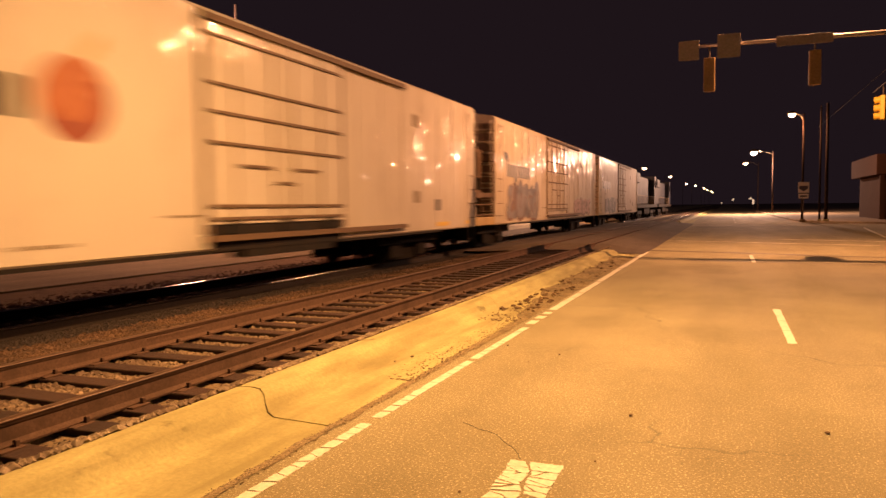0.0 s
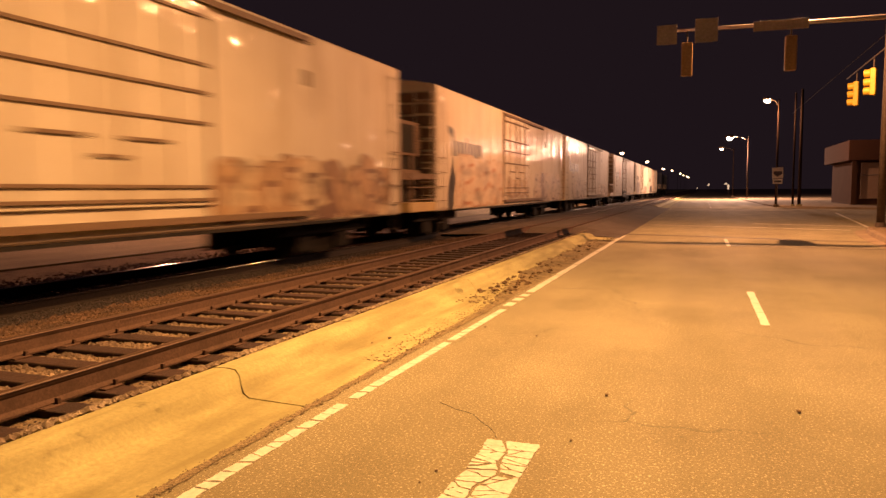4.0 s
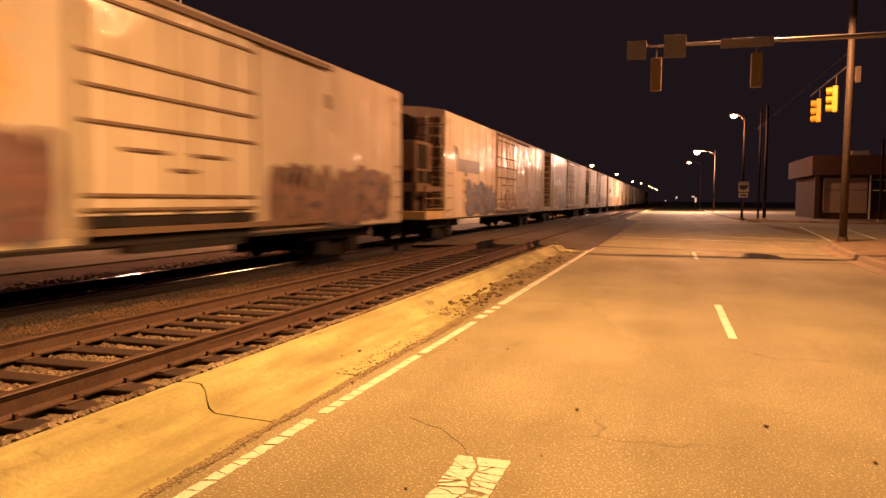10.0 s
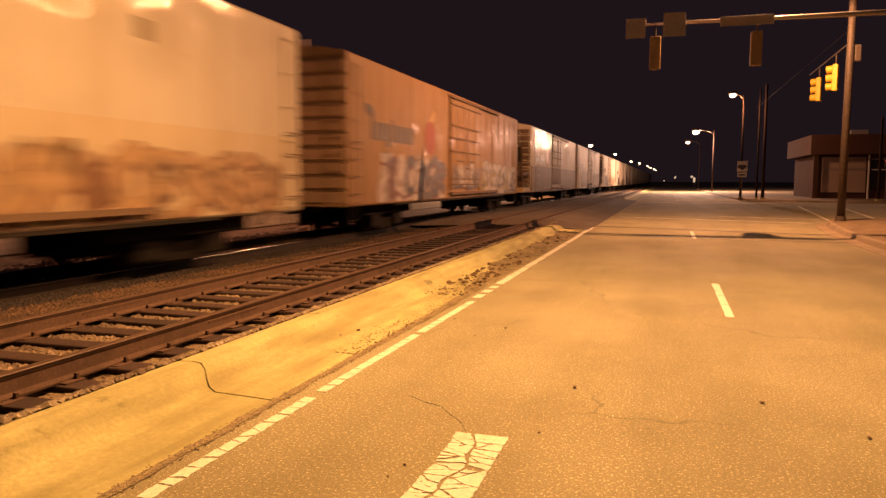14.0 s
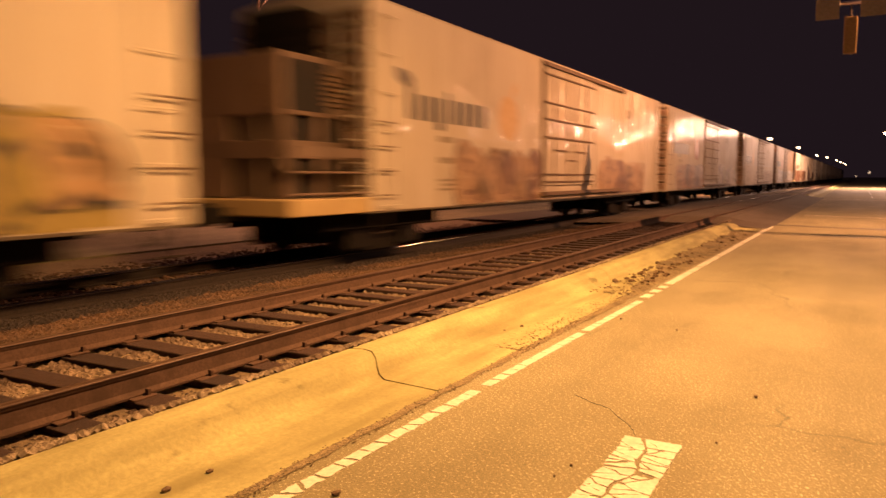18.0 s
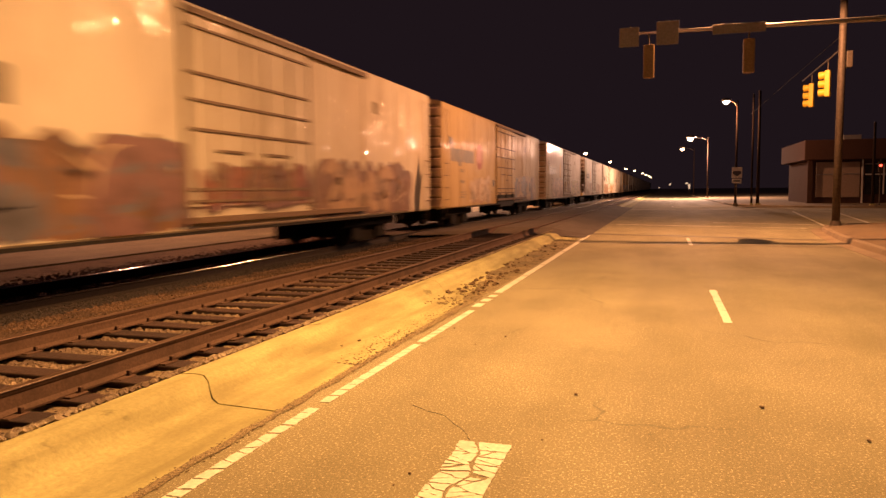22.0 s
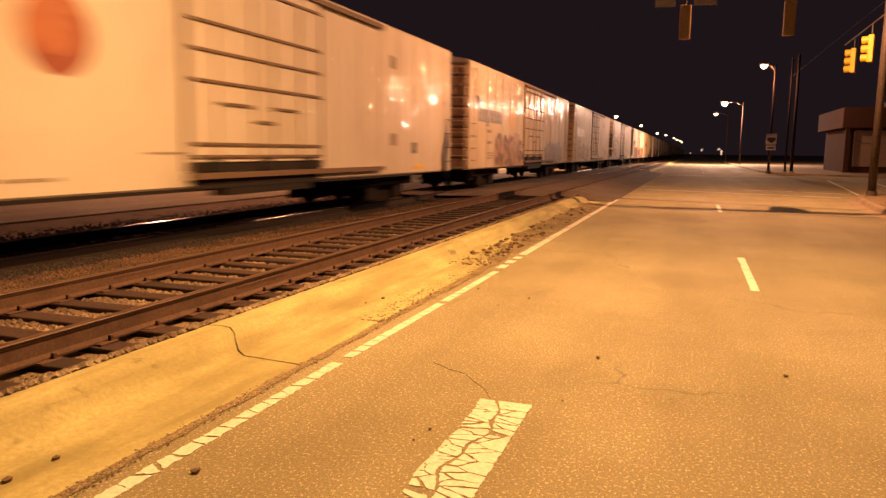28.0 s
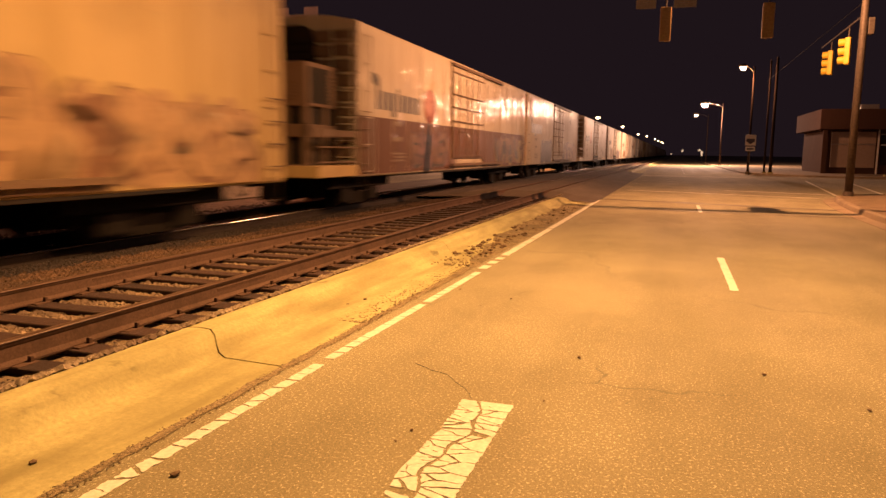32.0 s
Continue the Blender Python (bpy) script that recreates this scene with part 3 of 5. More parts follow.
def crackle(x0, x1, y0, y1, sx, sy, gap):
    """Convex chips that fill a painted bar, parted by thin cracks."""
    seeds = []
    for j in range(int((y1 - y0) / sy)):
        for i in range(max(1, int((x1 - x0) / sx))):
            seeds.append((x0 + sx * (i + 0.5 + random.uniform(-0.48, 0.48)), y0 + sy * (j + 0.5 + random.uniform(-0.45, 0.45))))
    for ax, ay in seeds:
        poly = [(x0, y0), (x1, y0), (x1, y1), (x0, y1)]
        for bx, by in seeds:
            d = math.hypot(bx - ax, by - ay)
            if 0 < d < 4 * max(sx, sy):
                nx, ny = (bx - ax) / d, (by - ay) / d
                w = gap * random.choice((0.3, 0.6, 1.0, 1.8))
                poly = clipped(poly, (ax + bx) / 2 - nx * w, (ay + by) / 2 - ny * w, nx, ny)
                if len(poly) < 3:
                    break
        if len(poly) >= 3:
            yield ax, ay, poly


def ragged(poly, j):
    pts = []
    for (ax, ay), (bx, by) in zip(poly, poly[1:] + poly[:1]):
        n = max(1, int(math.hypot(bx - ax, by - ay) / 0.018))
        pts += [(ax + (bx - ax) * k / n + random.uniform(-j, j), ay + (by - ay) * k / n + random.uniform(-j, j)) for k in range(n)]
    return pts


for xa, xb in ((-1.215, -1.082), (-1.060, -0.885)):
    for ax, ay, poly in crackle(xa, xb, 1.0, 4.32, 0.088, 0.052, 0.0055):
        area = abs(sum(p[0] * q[1] - q[0] * p[1] for p, q in zip(poly, poly[1:] + poly[:1]))) / 2
        worn = 0.02 + (0.30 * min(1.0, max(0.0, (3.2 - ay) / 1.2)) if ax < -1.15 or ax > -0.95 else 0.0)
        if area < 0.0003 or random.random() < worn:
            continue
        # the long crack wanders between the two halves
        pts = [(px + (0.040 * math.sin(py * 5.3) + 0.016 * math.sin(py * 17.0)) * max(0.0, 1 - ((px + 1.07) / 0.17) ** 2), py) for px, py in ragged(poly, 0.0062)]
        part("paint_flake", prism(pts, "z", -0.001, 0.0045), "line", mark)
for ya, yb, sy in ((-1.0, 4.70, 0.135), (4.86, 7.0, 0.19), (7.12, 9.2, 0.22)):
    for ax, ay, poly in crackle(-2.515, -2.425, ya, yb, 0.09, sy, 0.0075):
        if random.random() < 0.98:
            part("paint_flake", prism([(px + 0.006 * py, py) for px, py in ragged(poly, 0.007)], "z", -0.001, 0.0045), "line", edge)
# hairline cracks in the asphalt
for run in (((-1.78, 4.98), (-1.62, 4.86), (-1.48, 4.80), (-1.34, 4.62), (-1.24, 4.50), (-1.16, 4.33)),):
    bm = bmesh.new()
    fine = [Vector(p).lerp(Vector(q), k / 6) + Vector((0.012 * noise.noise((p[0] * 9, k * 1.3, 1)), 0.014 * noise.noise((p[1] * 9, k * 1.7, 4)))) for p, q in zip(run, run[1:]) for k in range(6)]
    left = [(q.x, q.y + random.uniform(0.0004, 0.0026)) for q in fine]
    right = [(q.x, q.y - random.uniform(0.0004, 0.0026)) for q in reversed(fine)]
    tagged(link_mesh("road_crack", mesh_of("road_crack", prism(left + right, "z", -0.003, 0.003, bm), "tar")), "thin dark crack in the asphalt", "road", kind="structure")
dashes = thing("lane_dash", "white dashes between the lanes", "road marking", kind="structure")
for y0 in (9.05, 21.4, 64.0, 76.0, 88.0):
    for a, b in ((0.0, 0.9), (0.92, 1.7), (1.73, 2.9)):
        part("paint_flake", flake(0.70, 0.80, y0 + a, y0 + b, 0.01), "line", dashes)
lines = thing("junction_line", "faint white lines across and beside the junction", "road marking", kind="structure")
for pts in (((-2.0, 33.4), (5.3, 30.75)), ((2.2, 35.5), (6.2, 33.9)), ((6.35, 33.2), (8.1, 52.0)), ((8.5, 34.8), (10.2, 49.5)), ((-2.9, 57.0), (6.2, 57.0))):
    (ax, ay), (bx, by) = pts
    d = Vector((bx - ax, by - ay, 0)).normalized()
    s = Vector((-d.y, d.x, 0)) * 0.06
    bm = prism([(ax - s.x, ay - s.y), (bx - s.x, by - s.y), (bx + s.x, by + s.y), (ax + s.x, ay + s.y)], "z", -0.008, 0.001)
    part("paint_line", bm, "line", lines)

# ---- tracks ----
RAIL = [(-0.078, 0.0), (0.078, 0.0), (0.078, 0.014), (0.045, 0.040), (0.030, 0.125), (0.036, 0.138), (0.038, 0.16), (0.030, 0.171), (-0.030, 0.171), (-0.038, 0.16), (-0.036, 0.138), (-0.030, 0.125), (-0.045, 0.040), (-0.078, 0.014)]
# crowned head: a flat arc on top that rounds over into both corners
HEAD = [(-0.0385, 0.150)] + [(0.0385 * math.sin(a) ** 3 * 0.45 + 0.0212 * math.sin(a), 0.1580 + 0.0160 * math.cos(a) ** 0.5) for a in [math.pi / 2 * k / 9 for k in range(-9, 10)]] + [(0.0385, 0.150)]


def rail(parent, x, z, head, web):
    bm = prism([(x + u, z + v) for u, v in RAIL], "y", -600.0, ROAD_END)
    r = part("rail", bm, web, parent)
    part("rail_head", prism([(x + u, z + v) for u, v in HEAD], "y", -600.0, ROAD_END), head, r, "worn running surface", smooth=True)
    return r


TIE_TOP = 0.118
MAIN_DROP = 0.19   # the main line lies lower than the siding
siding = thing("siding_track", "rusty siding track on dark wooden ties", "railway track", kind="structure")
mainline = thing("main_track", "main line track with polished rails", "railway track", kind="structure")
SID, MAIN = -4.975, -9.4
for cx, root, head, web in ((SID, siding, "rail_head", "rail"), (MAIN, mainline, "rail_shiny", "rail_dark")):
    for s in (-0.7525, 0.7525):
        rail(root, cx + s, TIE_TOP - (MAIN_DROP if cx == MAIN else 0.0), head, web)
tie_meshes = []
for k in range(5):
    bm = box(-1.3, 1.3, -0.115, 0.115, -0.14, 0.0, 0.012)
    for v in bm.verts:
        v.co.x += 0.04 * noise.noise((k * 7.1, v.co.y * 6, v.co.z * 5))
        v.co.z += 0.01 * noise.noise((v.co.x * 2.2, k * 3.3, v.co.y * 5))
    tie_meshes.append(mesh_of("tie", bm, "tie"))
plate_mesh = mesh_of("tie_plate", box(-0.14, 0.14, -0.09, 0.09, 0.0, 0.016, 0.004), "rail")
spike_mesh = mesh_of("spike", box(-0.015, 0.015, -0.015, 0.015, 0.0, 0.05, 0.004), "rail")
for cx, root, y1 in ((SID, siding, 24.9), (MAIN, mainline, 24.9)):
    y = -1.0
    i = 0
    while y < y1:
        t = link_mesh("tie", tie_meshes[i % 5], root, loc=(cx + random.uniform(-0.05, 0.05), y, TIE_TOP - 0.004 - (MAIN_DROP if cx == MAIN else 0.0)))
        t.rotation_euler = (random.uniform(-0.01, 0.01), random.uniform(-0.006, 0.006), random.uniform(-0.03, 0.03))
        if cx == SID:
            for s in (-0.7525, 0.7525):
                link_mesh("tie_plate", plate_mesh, root, loc=(cx + s, y, TIE_TOP - 0.008))
                if y < 12:
                    for sx in (-0.1, 0.1):
                        link_mesh("spike", spike_mesh, root, loc=(cx + s + sx, y + 0.05 * (1 if sx > 0 else -1), TIE_TOP))
        y += 0.52 + random.uniform(-0.03, 0.03)
        i += 1
# joint bars on the near rails and two pale flat plates lying between the rails
for cx in (SID - 0.7525, SID + 0.7525):
    for y in (6.4, 18.3):
        for s in (-0.026, 0.026):
            part("joint_bar", box(cx + s - 0.012, cx + s + 0.012, y - 0.45, y + 0.45, TIE_TOP + 0.03, TIE_TOP + 0.115, 0.006), "rail", siding)
for x, y in ((-4.42, 14.75), (-5.91, 14.39)):
    ob = tagged(link_mesh("flat_plate", mesh_of("flat_plate", prism([(-0.17, -0.32), (0.14, -0.36), (0.17, 0.3), (-0.12, 0.35)], "z", 0.0, 0.02), "pale_panel")), "pale flat board lying across the ties", "board")
    ob.location = (x, y, TIE_TOP)


def stones(name, n, area, zf, size, material, label, seed):
    """Loose angular stones, each its own island."""
    rng = np.random.default_rng(seed)
    x0, x1, y0, y1 = area
    u = rng.random(n)
    ys = y0 + (y1 - y0) * u ** 1.6
    xs = x0 + (x1 - x0) * rng.random(n)
    base = np.array([(1, 0, 0), (-1, 0, 0), (0, 1, 0), (0, -1, 0), (0, 0, 1), (0, 0, -1), (0.6, 0.6, 0.55), (-0.6, 0.55, 0.6), (0.55, -0.6, 0.6), (-0.6, -0.6, 0.5)], float)
    faces0 = np.array([(0, 6, 4), (0, 4, 8), (6, 2, 4), (2, 7, 4), (7, 1, 4), (1, 9, 4), (9, 3, 4), (3, 8, 4), (0, 2, 6), (2, 1, 7), (1, 3, 9), (3, 0, 8)])
    verts = np.empty((n, 10, 3))
    ang = rng.random(n) * 6.283
    ca, sa = np.cos(ang), np.sin(ang)
    sc = size * (0.55 + 0.9 * rng.random((n, 1, 1))) * np.array([1, 1, 0.75]) * (0.7 + 0.6 * rng.random((n, 10, 1)))
    b = base[None] * sc
    verts[:, :, 0] = b[:, :, 0] * ca[:, None] - b[:, :, 1] * sa[:, None] + xs[:, None]
    verts[:, :, 1] = b[:, :, 0] * sa[:, None] + b[:, :, 1] * ca[:, None] + ys[:, None]
    verts[:, :, 2] = b[:, :, 2] + np.array([zf(a, c) for a, c in zip(xs, ys)])[:, None] + size * 0.15
    faces = (faces0[None] + (np.arange(n) * 10)[:, None, None]).reshape(-1, 3)
    me = bpy.data.meshes.new(name)
    me.from_pydata(verts.reshape(-1, 3).tolist(), [], faces.tolist())
    me.materials.append(MAT[material])
    return tagged(link_mesh(name, me), label, "ballast", kind="stuff")


stones("ballast", 6500, (-4.22, -3.84, 1.0, 25.0), lambda x, y: 0.040, 0.030, "stone_dark", "dirty ballast stones sunk between the tie ends", 11)
stones("ballast", 8000, (-3.96, -3.64, 1.0, 25.0), lambda x, y: 0.075 + 0.10 * max(0.0, (x + 3.90) / 0.26), 0.029, "stone", "pale loose ballast stones heaped against the kerb", 1)
stones("ballast", 15000, (-5.65, -4.30, 1.0, 25.0), lambda x, y: 0.055, 0.033, "stone_mid", "grey-brown ballast stones between the siding rails", 2)
stones("ballast", 17000, (-8.12, -5.80, 1.0, 25.2), lambda x, y: -0.10 + 0.16 * min(1.0, max(0.0, (x + 8.0) / 1.6)), 0.036, "stone_dark", "oil-darkened ballast stones between the two tracks", 3)
# This strip's colour holds the train's shade next to the rail.
stones("ballast", 11000, (-8.66, -8.02, 1.0, 25.2), lambda x, y: -0.095, 0.036, "stone_black", "ballast stones beside the main line rail, coloured black for soot and train shade", 9)
stones("ballast", 9000, (-12.6, -8.75, 2.0, 26.0), lambda x, y: -0.10, 0.04, "stone_dark", "dark ballast stones under the main line", 4)
stones("gutter_grit", 2600, (-2.70, -2.58, 0.5, 20.0), lambda x, y: 0.003, 0.006, "dirt_dark", "dark grit along the seam between gutter and asphalt", 5)
stones("gutter_grit", 1500, (-3.0, -2.6, 6.0, 24.0), lambda x, y: 0.006, 0.009, "dirt", "grit and dirt washed into the gutter", 6)
for x, y, s in ((-3.05, 6.93, 0.045), (-3.12, 6.65, 0.025), (-1.62, 7.6, 0.034), (-1.84, 7.14, 0.022), (-2.29, 7.92, 0.03), (-1.35, 3.72, 0.022), (-0.63, 5.54, 0.035), (0.70, 5.56, 0.04), (1.25, 4.98, 0.03), (-1.38, 3.54, 0.015), (-2.24, 2.79, 0.046), (-2.97, 2.65, 0.042), (-2.98, 2.38, 0.050), (-0.72, 4.46, 0.022), (-3.08, 11.79, 0.04), (-3.03, 12.8, 0.04)):
    bm = bmesh.new()
    bmesh.ops.create_icosphere(bm, subdivisions=1, radius=s * 0.46, matrix=Matrix.LocRotScale((0, 0, s * 0.2), None, (1, 1.5, 0.5)))
    for v in bm.verts:
        v.co *= 1 + 0.35 * noise.noise(v.co * 40 + Vector((x, y, 0)))
    ob = tagged(link_mesh("pebble", mesh_of("pebble", bm, "litter")), "small dark stone or leaf lying on the road", "stone", "litter on the road")
    ob.location = (x, y, 0.004 if x > -2.66 else 0.006 + 0.032 * (-2.66 - x))

# ragged dirt seam between the gutter and the asphalt
bm = bmesh.new()
ys = [0.0 + 0.09 * k for k in range(230)]
seam_l = [(-2.675 + 0.03 * noise.noise((0, y * 4, 0)), y) for y in ys]
seam_r = [(-2.61 + 0.035 * noise.noise((5, y * 3, 0)), y) for y in reversed(ys)]
lo = [bm.verts.new((x, y, 0.0075)) for x, y in seam_l]
hi = [bm.verts.new((x, y, 0.0055)) for x, y in reversed(seam_r)]
for k in range(len(lo) - 1):
    bm.faces.new((lo[k], hi[k], hi[k + 1], lo[k + 1]))
tagged(link_mesh("dirt_seam", mesh_of("dirt_seam", bm, "dirt_dark")), "dark dirt in the seam beside the gutter", "dirt", kind="stuff")


# silt washed into the gutter, widening towards the junction until it meets the kerb
bm = bmesh.new()
rows_y = [7.6 + 0.14 * k for k in range(109)]
silt = []
for y in rows_y:
    grow = min(1.0, max(0.0, (y - 9.5) / 4.0))
    open_up = min(1.0, (y - 7.5) / 1.5)
    xr = -2.57 + (0.05 * noise.noise((3.0, y * 2.3, 5.0)) + 0.03 * grow) * open_up
    xl = xr - 0.02 - open_up * (0.10 + 0.50 * grow + 0.12 * noise.noise((0.0, y * 1.9, 2.0)) * (0.4 + grow))
    ring = []
    for k in range(11):
        x = xl + (xr - xl) * k / 10
        floor_z = 0.004 + 0.032 * max(0.0, -2.66 - x) + (0.25 * max(0.0, -3.16 - x))
        ring.append(bm.verts.new((x, y, floor_z + 0.003 + math.sin(math.pi * k / 10) * (0.006 + 0.022 * grow * max(0.0, noise.noise((x * 7, y * 3.1, 1.0)) + 0.25)))))
    silt.append(ring)
for r0, r1 in zip(silt, silt[1:]):
    for k in range(10):
        bm.faces.new((r0[k], r0[k + 1], r1[k + 1], r1[k]))
tagged(link_mesh("gutter_silt", mesh_of("gutter_silt", bm, "gutter_dirt")), "brown silt drifted along the gutter", "dirt", kind="stuff")
stones("gutter_grit", 300, (-3.2, -2.62, 9.5, 23.5), lambda x, y: 0.018, 0.020, "dirt_dark", "clods and twigs lying in the gutter silt", 7)
stones("gutter_grit", 70, (-3.2, -2.62, 10.5, 20.0), lambda x, y: 0.02, 0.038, "litter", "dark clumps of dead leaves in the gutter silt", 8)


# ---- street lamps, poles, signals ----
def street_lamp(x, y, h, arm, glow_mat, label, head_r=0.2, pole=True, shade=True):
    root = thing("street_lamp", label, "street lamp", "street lamps", (x + arm, y, 0))
    if pole:
        part("pole", tube((0, 0, 0), (0, 0, h + 0.2), 0.11, 0.07, 12), "pole_dark", root, smooth=True)
        part("base", box(-0.2, 0.2, -0.2, 0.2, 0, 0.25, 0.03), "kerb_old", root)
        bm = bmesh.new()
        pts = [Vector((0, 0, h - 0.35)), Vector((-arm * 0.35, 0, h + 0.1)), Vector((-arm * 0.9, 0, h + 0.28))]
        for a, b in zip(pts, pts[1:]):
            add_tube(bm, a, b, 0.035, 0.03, 8)
        part("arm", bm, "pole", root, smooth=True)
    bm = bmesh.new()
    bmesh.ops.create_uvsphere(bm, u_segments=14, v_segments=8, radius=1.0, matrix=Matrix.LocRotScale((-arm, 0, h + 0.3), None, (head_r * 1.6, head_r * 1.1, head_r * 0.7)))
    part("housing", bm, "pole", root, smooth=True)
    bm = bmesh.new()
    bmesh.ops.create_uvsphere(bm, u_segments=14, v_segments=8, radius=1.0, matrix=Matrix.LocRotScale((-arm, 0, h + 0.3 - head_r * 0.62), None, (head_r * 1.05, head_r * 0.95, head_r * 0.85)))
    part("lens", bm, glow_mat, root, "glowing sodium lens", smooth=True)
    return root


for i, (lx, ly) in enumerate(LAMPS_RIGHT):
    if i != 1:
        street_lamp(lx, ly, 8.75, (6.5, 0, 0.9, 2.5, 2.1)[i], "lamp_glow" if i < 4 else "lamp_far", "lit sodium street lamp on a metal pole", (0.42, 0, 0.24, 0.40, 0.36)[i])
for lx, ly, lz in LAMPS_LEFT:
    far = ly > 100
    street_lamp(lx, ly, lz, -2.0, "lamp_far" if far else "lamp_glow", "lit sodium street lamp beyond the tracks", 0.6 if far else 0.26)


def signal_head(x, y, z, parent, face, material="pole", yaw=0.0):
    """Three-section signal head with visors; z is its underside."""
    h = part("signal_head", box(-0.17, 0.17, -0.1, 0.1, 0, 1.05, 0.03), material, parent, loc=(x, y, z))
    h.rotation_euler = (0, 0, yaw)
    for k in range(3):
        bm = bmesh.new()
        add_tube(bm, (0, face * 0.1, 0.18 + 0.345 * k), (0, face * 0.33, 0.17 + 0.345 * k), 0.145, 0.15, 14, False)
        part("visor", bm, material, h, smooth=True)
        part("lens", tube((0, face * 0.1, 0.18 + 0.345 * k), (0, face * 0.115, 0.18 + 0.345 * k), 0.125, 0.12, 14), "glass_dark", h, "unlit lens")
    part("hanger", tube((0, 0, 1.05), (0, 0, 1.45), 0.025), "pole", h)
    return h


ARM_Y, ARM_Z, ARM_X = 24.85, 6.62, 9.4
mast = thing("signal_mast", "galvanised mast arm carrying signal heads and sign backs", "traffic signal", loc=(ARM_X, ARM_Y, 0.12))
part("pole", tube((0, 0, 0), (0, 0, 10.2), 0.17, 0.12, 14), "galv", mast, smooth=True)
part("arm", tube((0, 0, ARM_Z - 0.2), (-1.36 - ARM_X, 0, ARM_Z - 0.12), 0.10, 0.045, 12), "galv", mast, smooth=True)
part("lamp_arm", tube((0, 0, 9.40), (2.7 - ARM_X, 1.0, 9.52), 0.05, 0.035, 10), "galv", mast, smooth=True)
lum = part("luminaire", box(-0.3, 0.35, -0.16, 0.16, 0, 0.2, 0.05), "galv", mast, loc=(2.42 - ARM_X, 1.0, 9.38))
part("lens", tube((-0.02, 0, -0.06), (-0.02, 0, 0.0), 0.12, 0.15, 16), "lamp_glow", lum, "glowing sodium lens")
for x in (-0.53, 2.48):
    signal_head(x - ARM_X, 0.0, 5.05, mast, 1, "signal_dull")
part("sign_back", box(-1.46 - ARM_X, -0.84 - ARM_X, -0.09, -0.07, 6.06, 6.68, 0.005), "sign_back", mast, "unpainted aluminium back of a sign")
part("sign_back", box(-0.30 - ARM_X, 0.38 - ARM_X, -0.09, -0.07, 6.06, 6.80, 0.005), "sign_back", mast, "unpainted aluminium back of a sign")
part("street_sign", box(1.4 - ARM_X, 2.95 - ARM_X, -0.09, -0.07, 6.28, 6.58, 0.005), "sign_back", mast, "long dim street name panel")
util = thing("utility_pole", "brown metal pole on the corner island", "pole", loc=(6.25, 30.6, 0.1))
part("pole", tube((0, 0, 0), (0.05, 0, 11.5), 0.145, 0.12, 16), "pole", util, smooth=True)
part("base", tube((0, 0, 0), (0, 0, 0.2), 0.20, 0.18, 16), "pole", util)
part("junction_box", box(0.16, 0.36, -0.15, 0.15, 5.9, 6.5, 0.02), "pole", util)
part("span_wire", tube((0, 0, 7.1), (0.3, 32.5, 7.3), 0.012, 0.012, 6), "black", util)
span = thing("span_signal", "unlit yellow three-section signal heads on a span wire", "traffic signal", loc=(6.6, 30.6, 0.1))
signal_head(-0.32, 2.4, 5.12, span, 1, "signal_yellow", radians(70))
signal_head(-0.28, 6.0, 5.08, span, 1, "signal_yellow", radians(70))
part("span_bar", tube((-0.35, 0, 6.6), (-0.25, 8.5, 6.6), 0.03), "pole", span)
for x, y, h, r in ((7.6, 66.5, 9.6, 0.14), (7.15, 66.8, 9.4, 0.09), (15.6, 64.0, 6.5, 0.12)):
    p = thing("pole", "tall dull metal pole beside the far pavement", "pole", "far poles", (x, y, 0.0))
    part("shaft", tube((0, 0, 0), (0, 0, h), r, r * 0.75, 10), "pole_dark", p, smooth=True)
    part("base", box(-r * 1.6, r * 1.6, -r * 1.6, r * 1.6, 0, 0.25, 0.02), "concrete", p)
    part("cap", tube((0, 0, h), (0, 0, h + 0.06), r * 0.85, r * 0.5, 10), "pole", p)
sg = thing("route_sign", "small white road sign with a dark emblem on a post", "road sign", loc=(5.75, 64.5, 0.0))
part("post", tube((0, 0.03, 0), (0, 0.03, 3.2), 0.035, 0.035, 8), "pole", sg)
part("panel", box(-0.4, 0.4, -0.02, 0.0, 2.4, 3.25, 0.01), "sign_face", sg)
part("emblem", prism([(-0.3, 2.95), (0.3, 2.95), (0.34, 2.75), (0.0, 2.5), (-0.34, 2.75)], "y", -0.026, -0.02), "sign_blue", sg)
part("panel", box(-0.36, 0.36, -0.02, 0.0, 1.95, 2.32, 0.01), "sign_face", sg)
part("bar", box(-0.26, 0.26, -0.026, -0.02, 2.06, 2.2), "sign_blue", sg)
rl = thing("pedestrian_signal", "small signal on a post showing red", "traffic signal", loc=(16.2, 64.5, 0.1))
part("post", tube((0, 0, 0), (0, 0, 3.6), 0.05, 0.05, 8), "pole", rl)
part("case", box(-0.16, 0.16, -0.12, 0.12, 2.6, 3.4, 0.02), "pole", rl)
part("lens", tube((-0.02, -0.12, 3.1), (-0.02, -0.15, 3.1), 0.1, 0.1, 12), "lens_red", rl)

# poles and a mast arm beyond the tracks
m2 = thing("signal_mast", "mast arm with dull sign boards beyond the tracks", "traffic signal", loc=(-26.5, 38.0, 0.0))
part("pole", tube((0, 0, 0), (0, 0, 9.9), 0.18, 0.14, 12), "galv", m2, smooth=True)
part("arm", tube((0, 0, 8.95), (6.8, 0, 9.15), 0.1, 0.05, 10), "galv", m2, smooth=True)
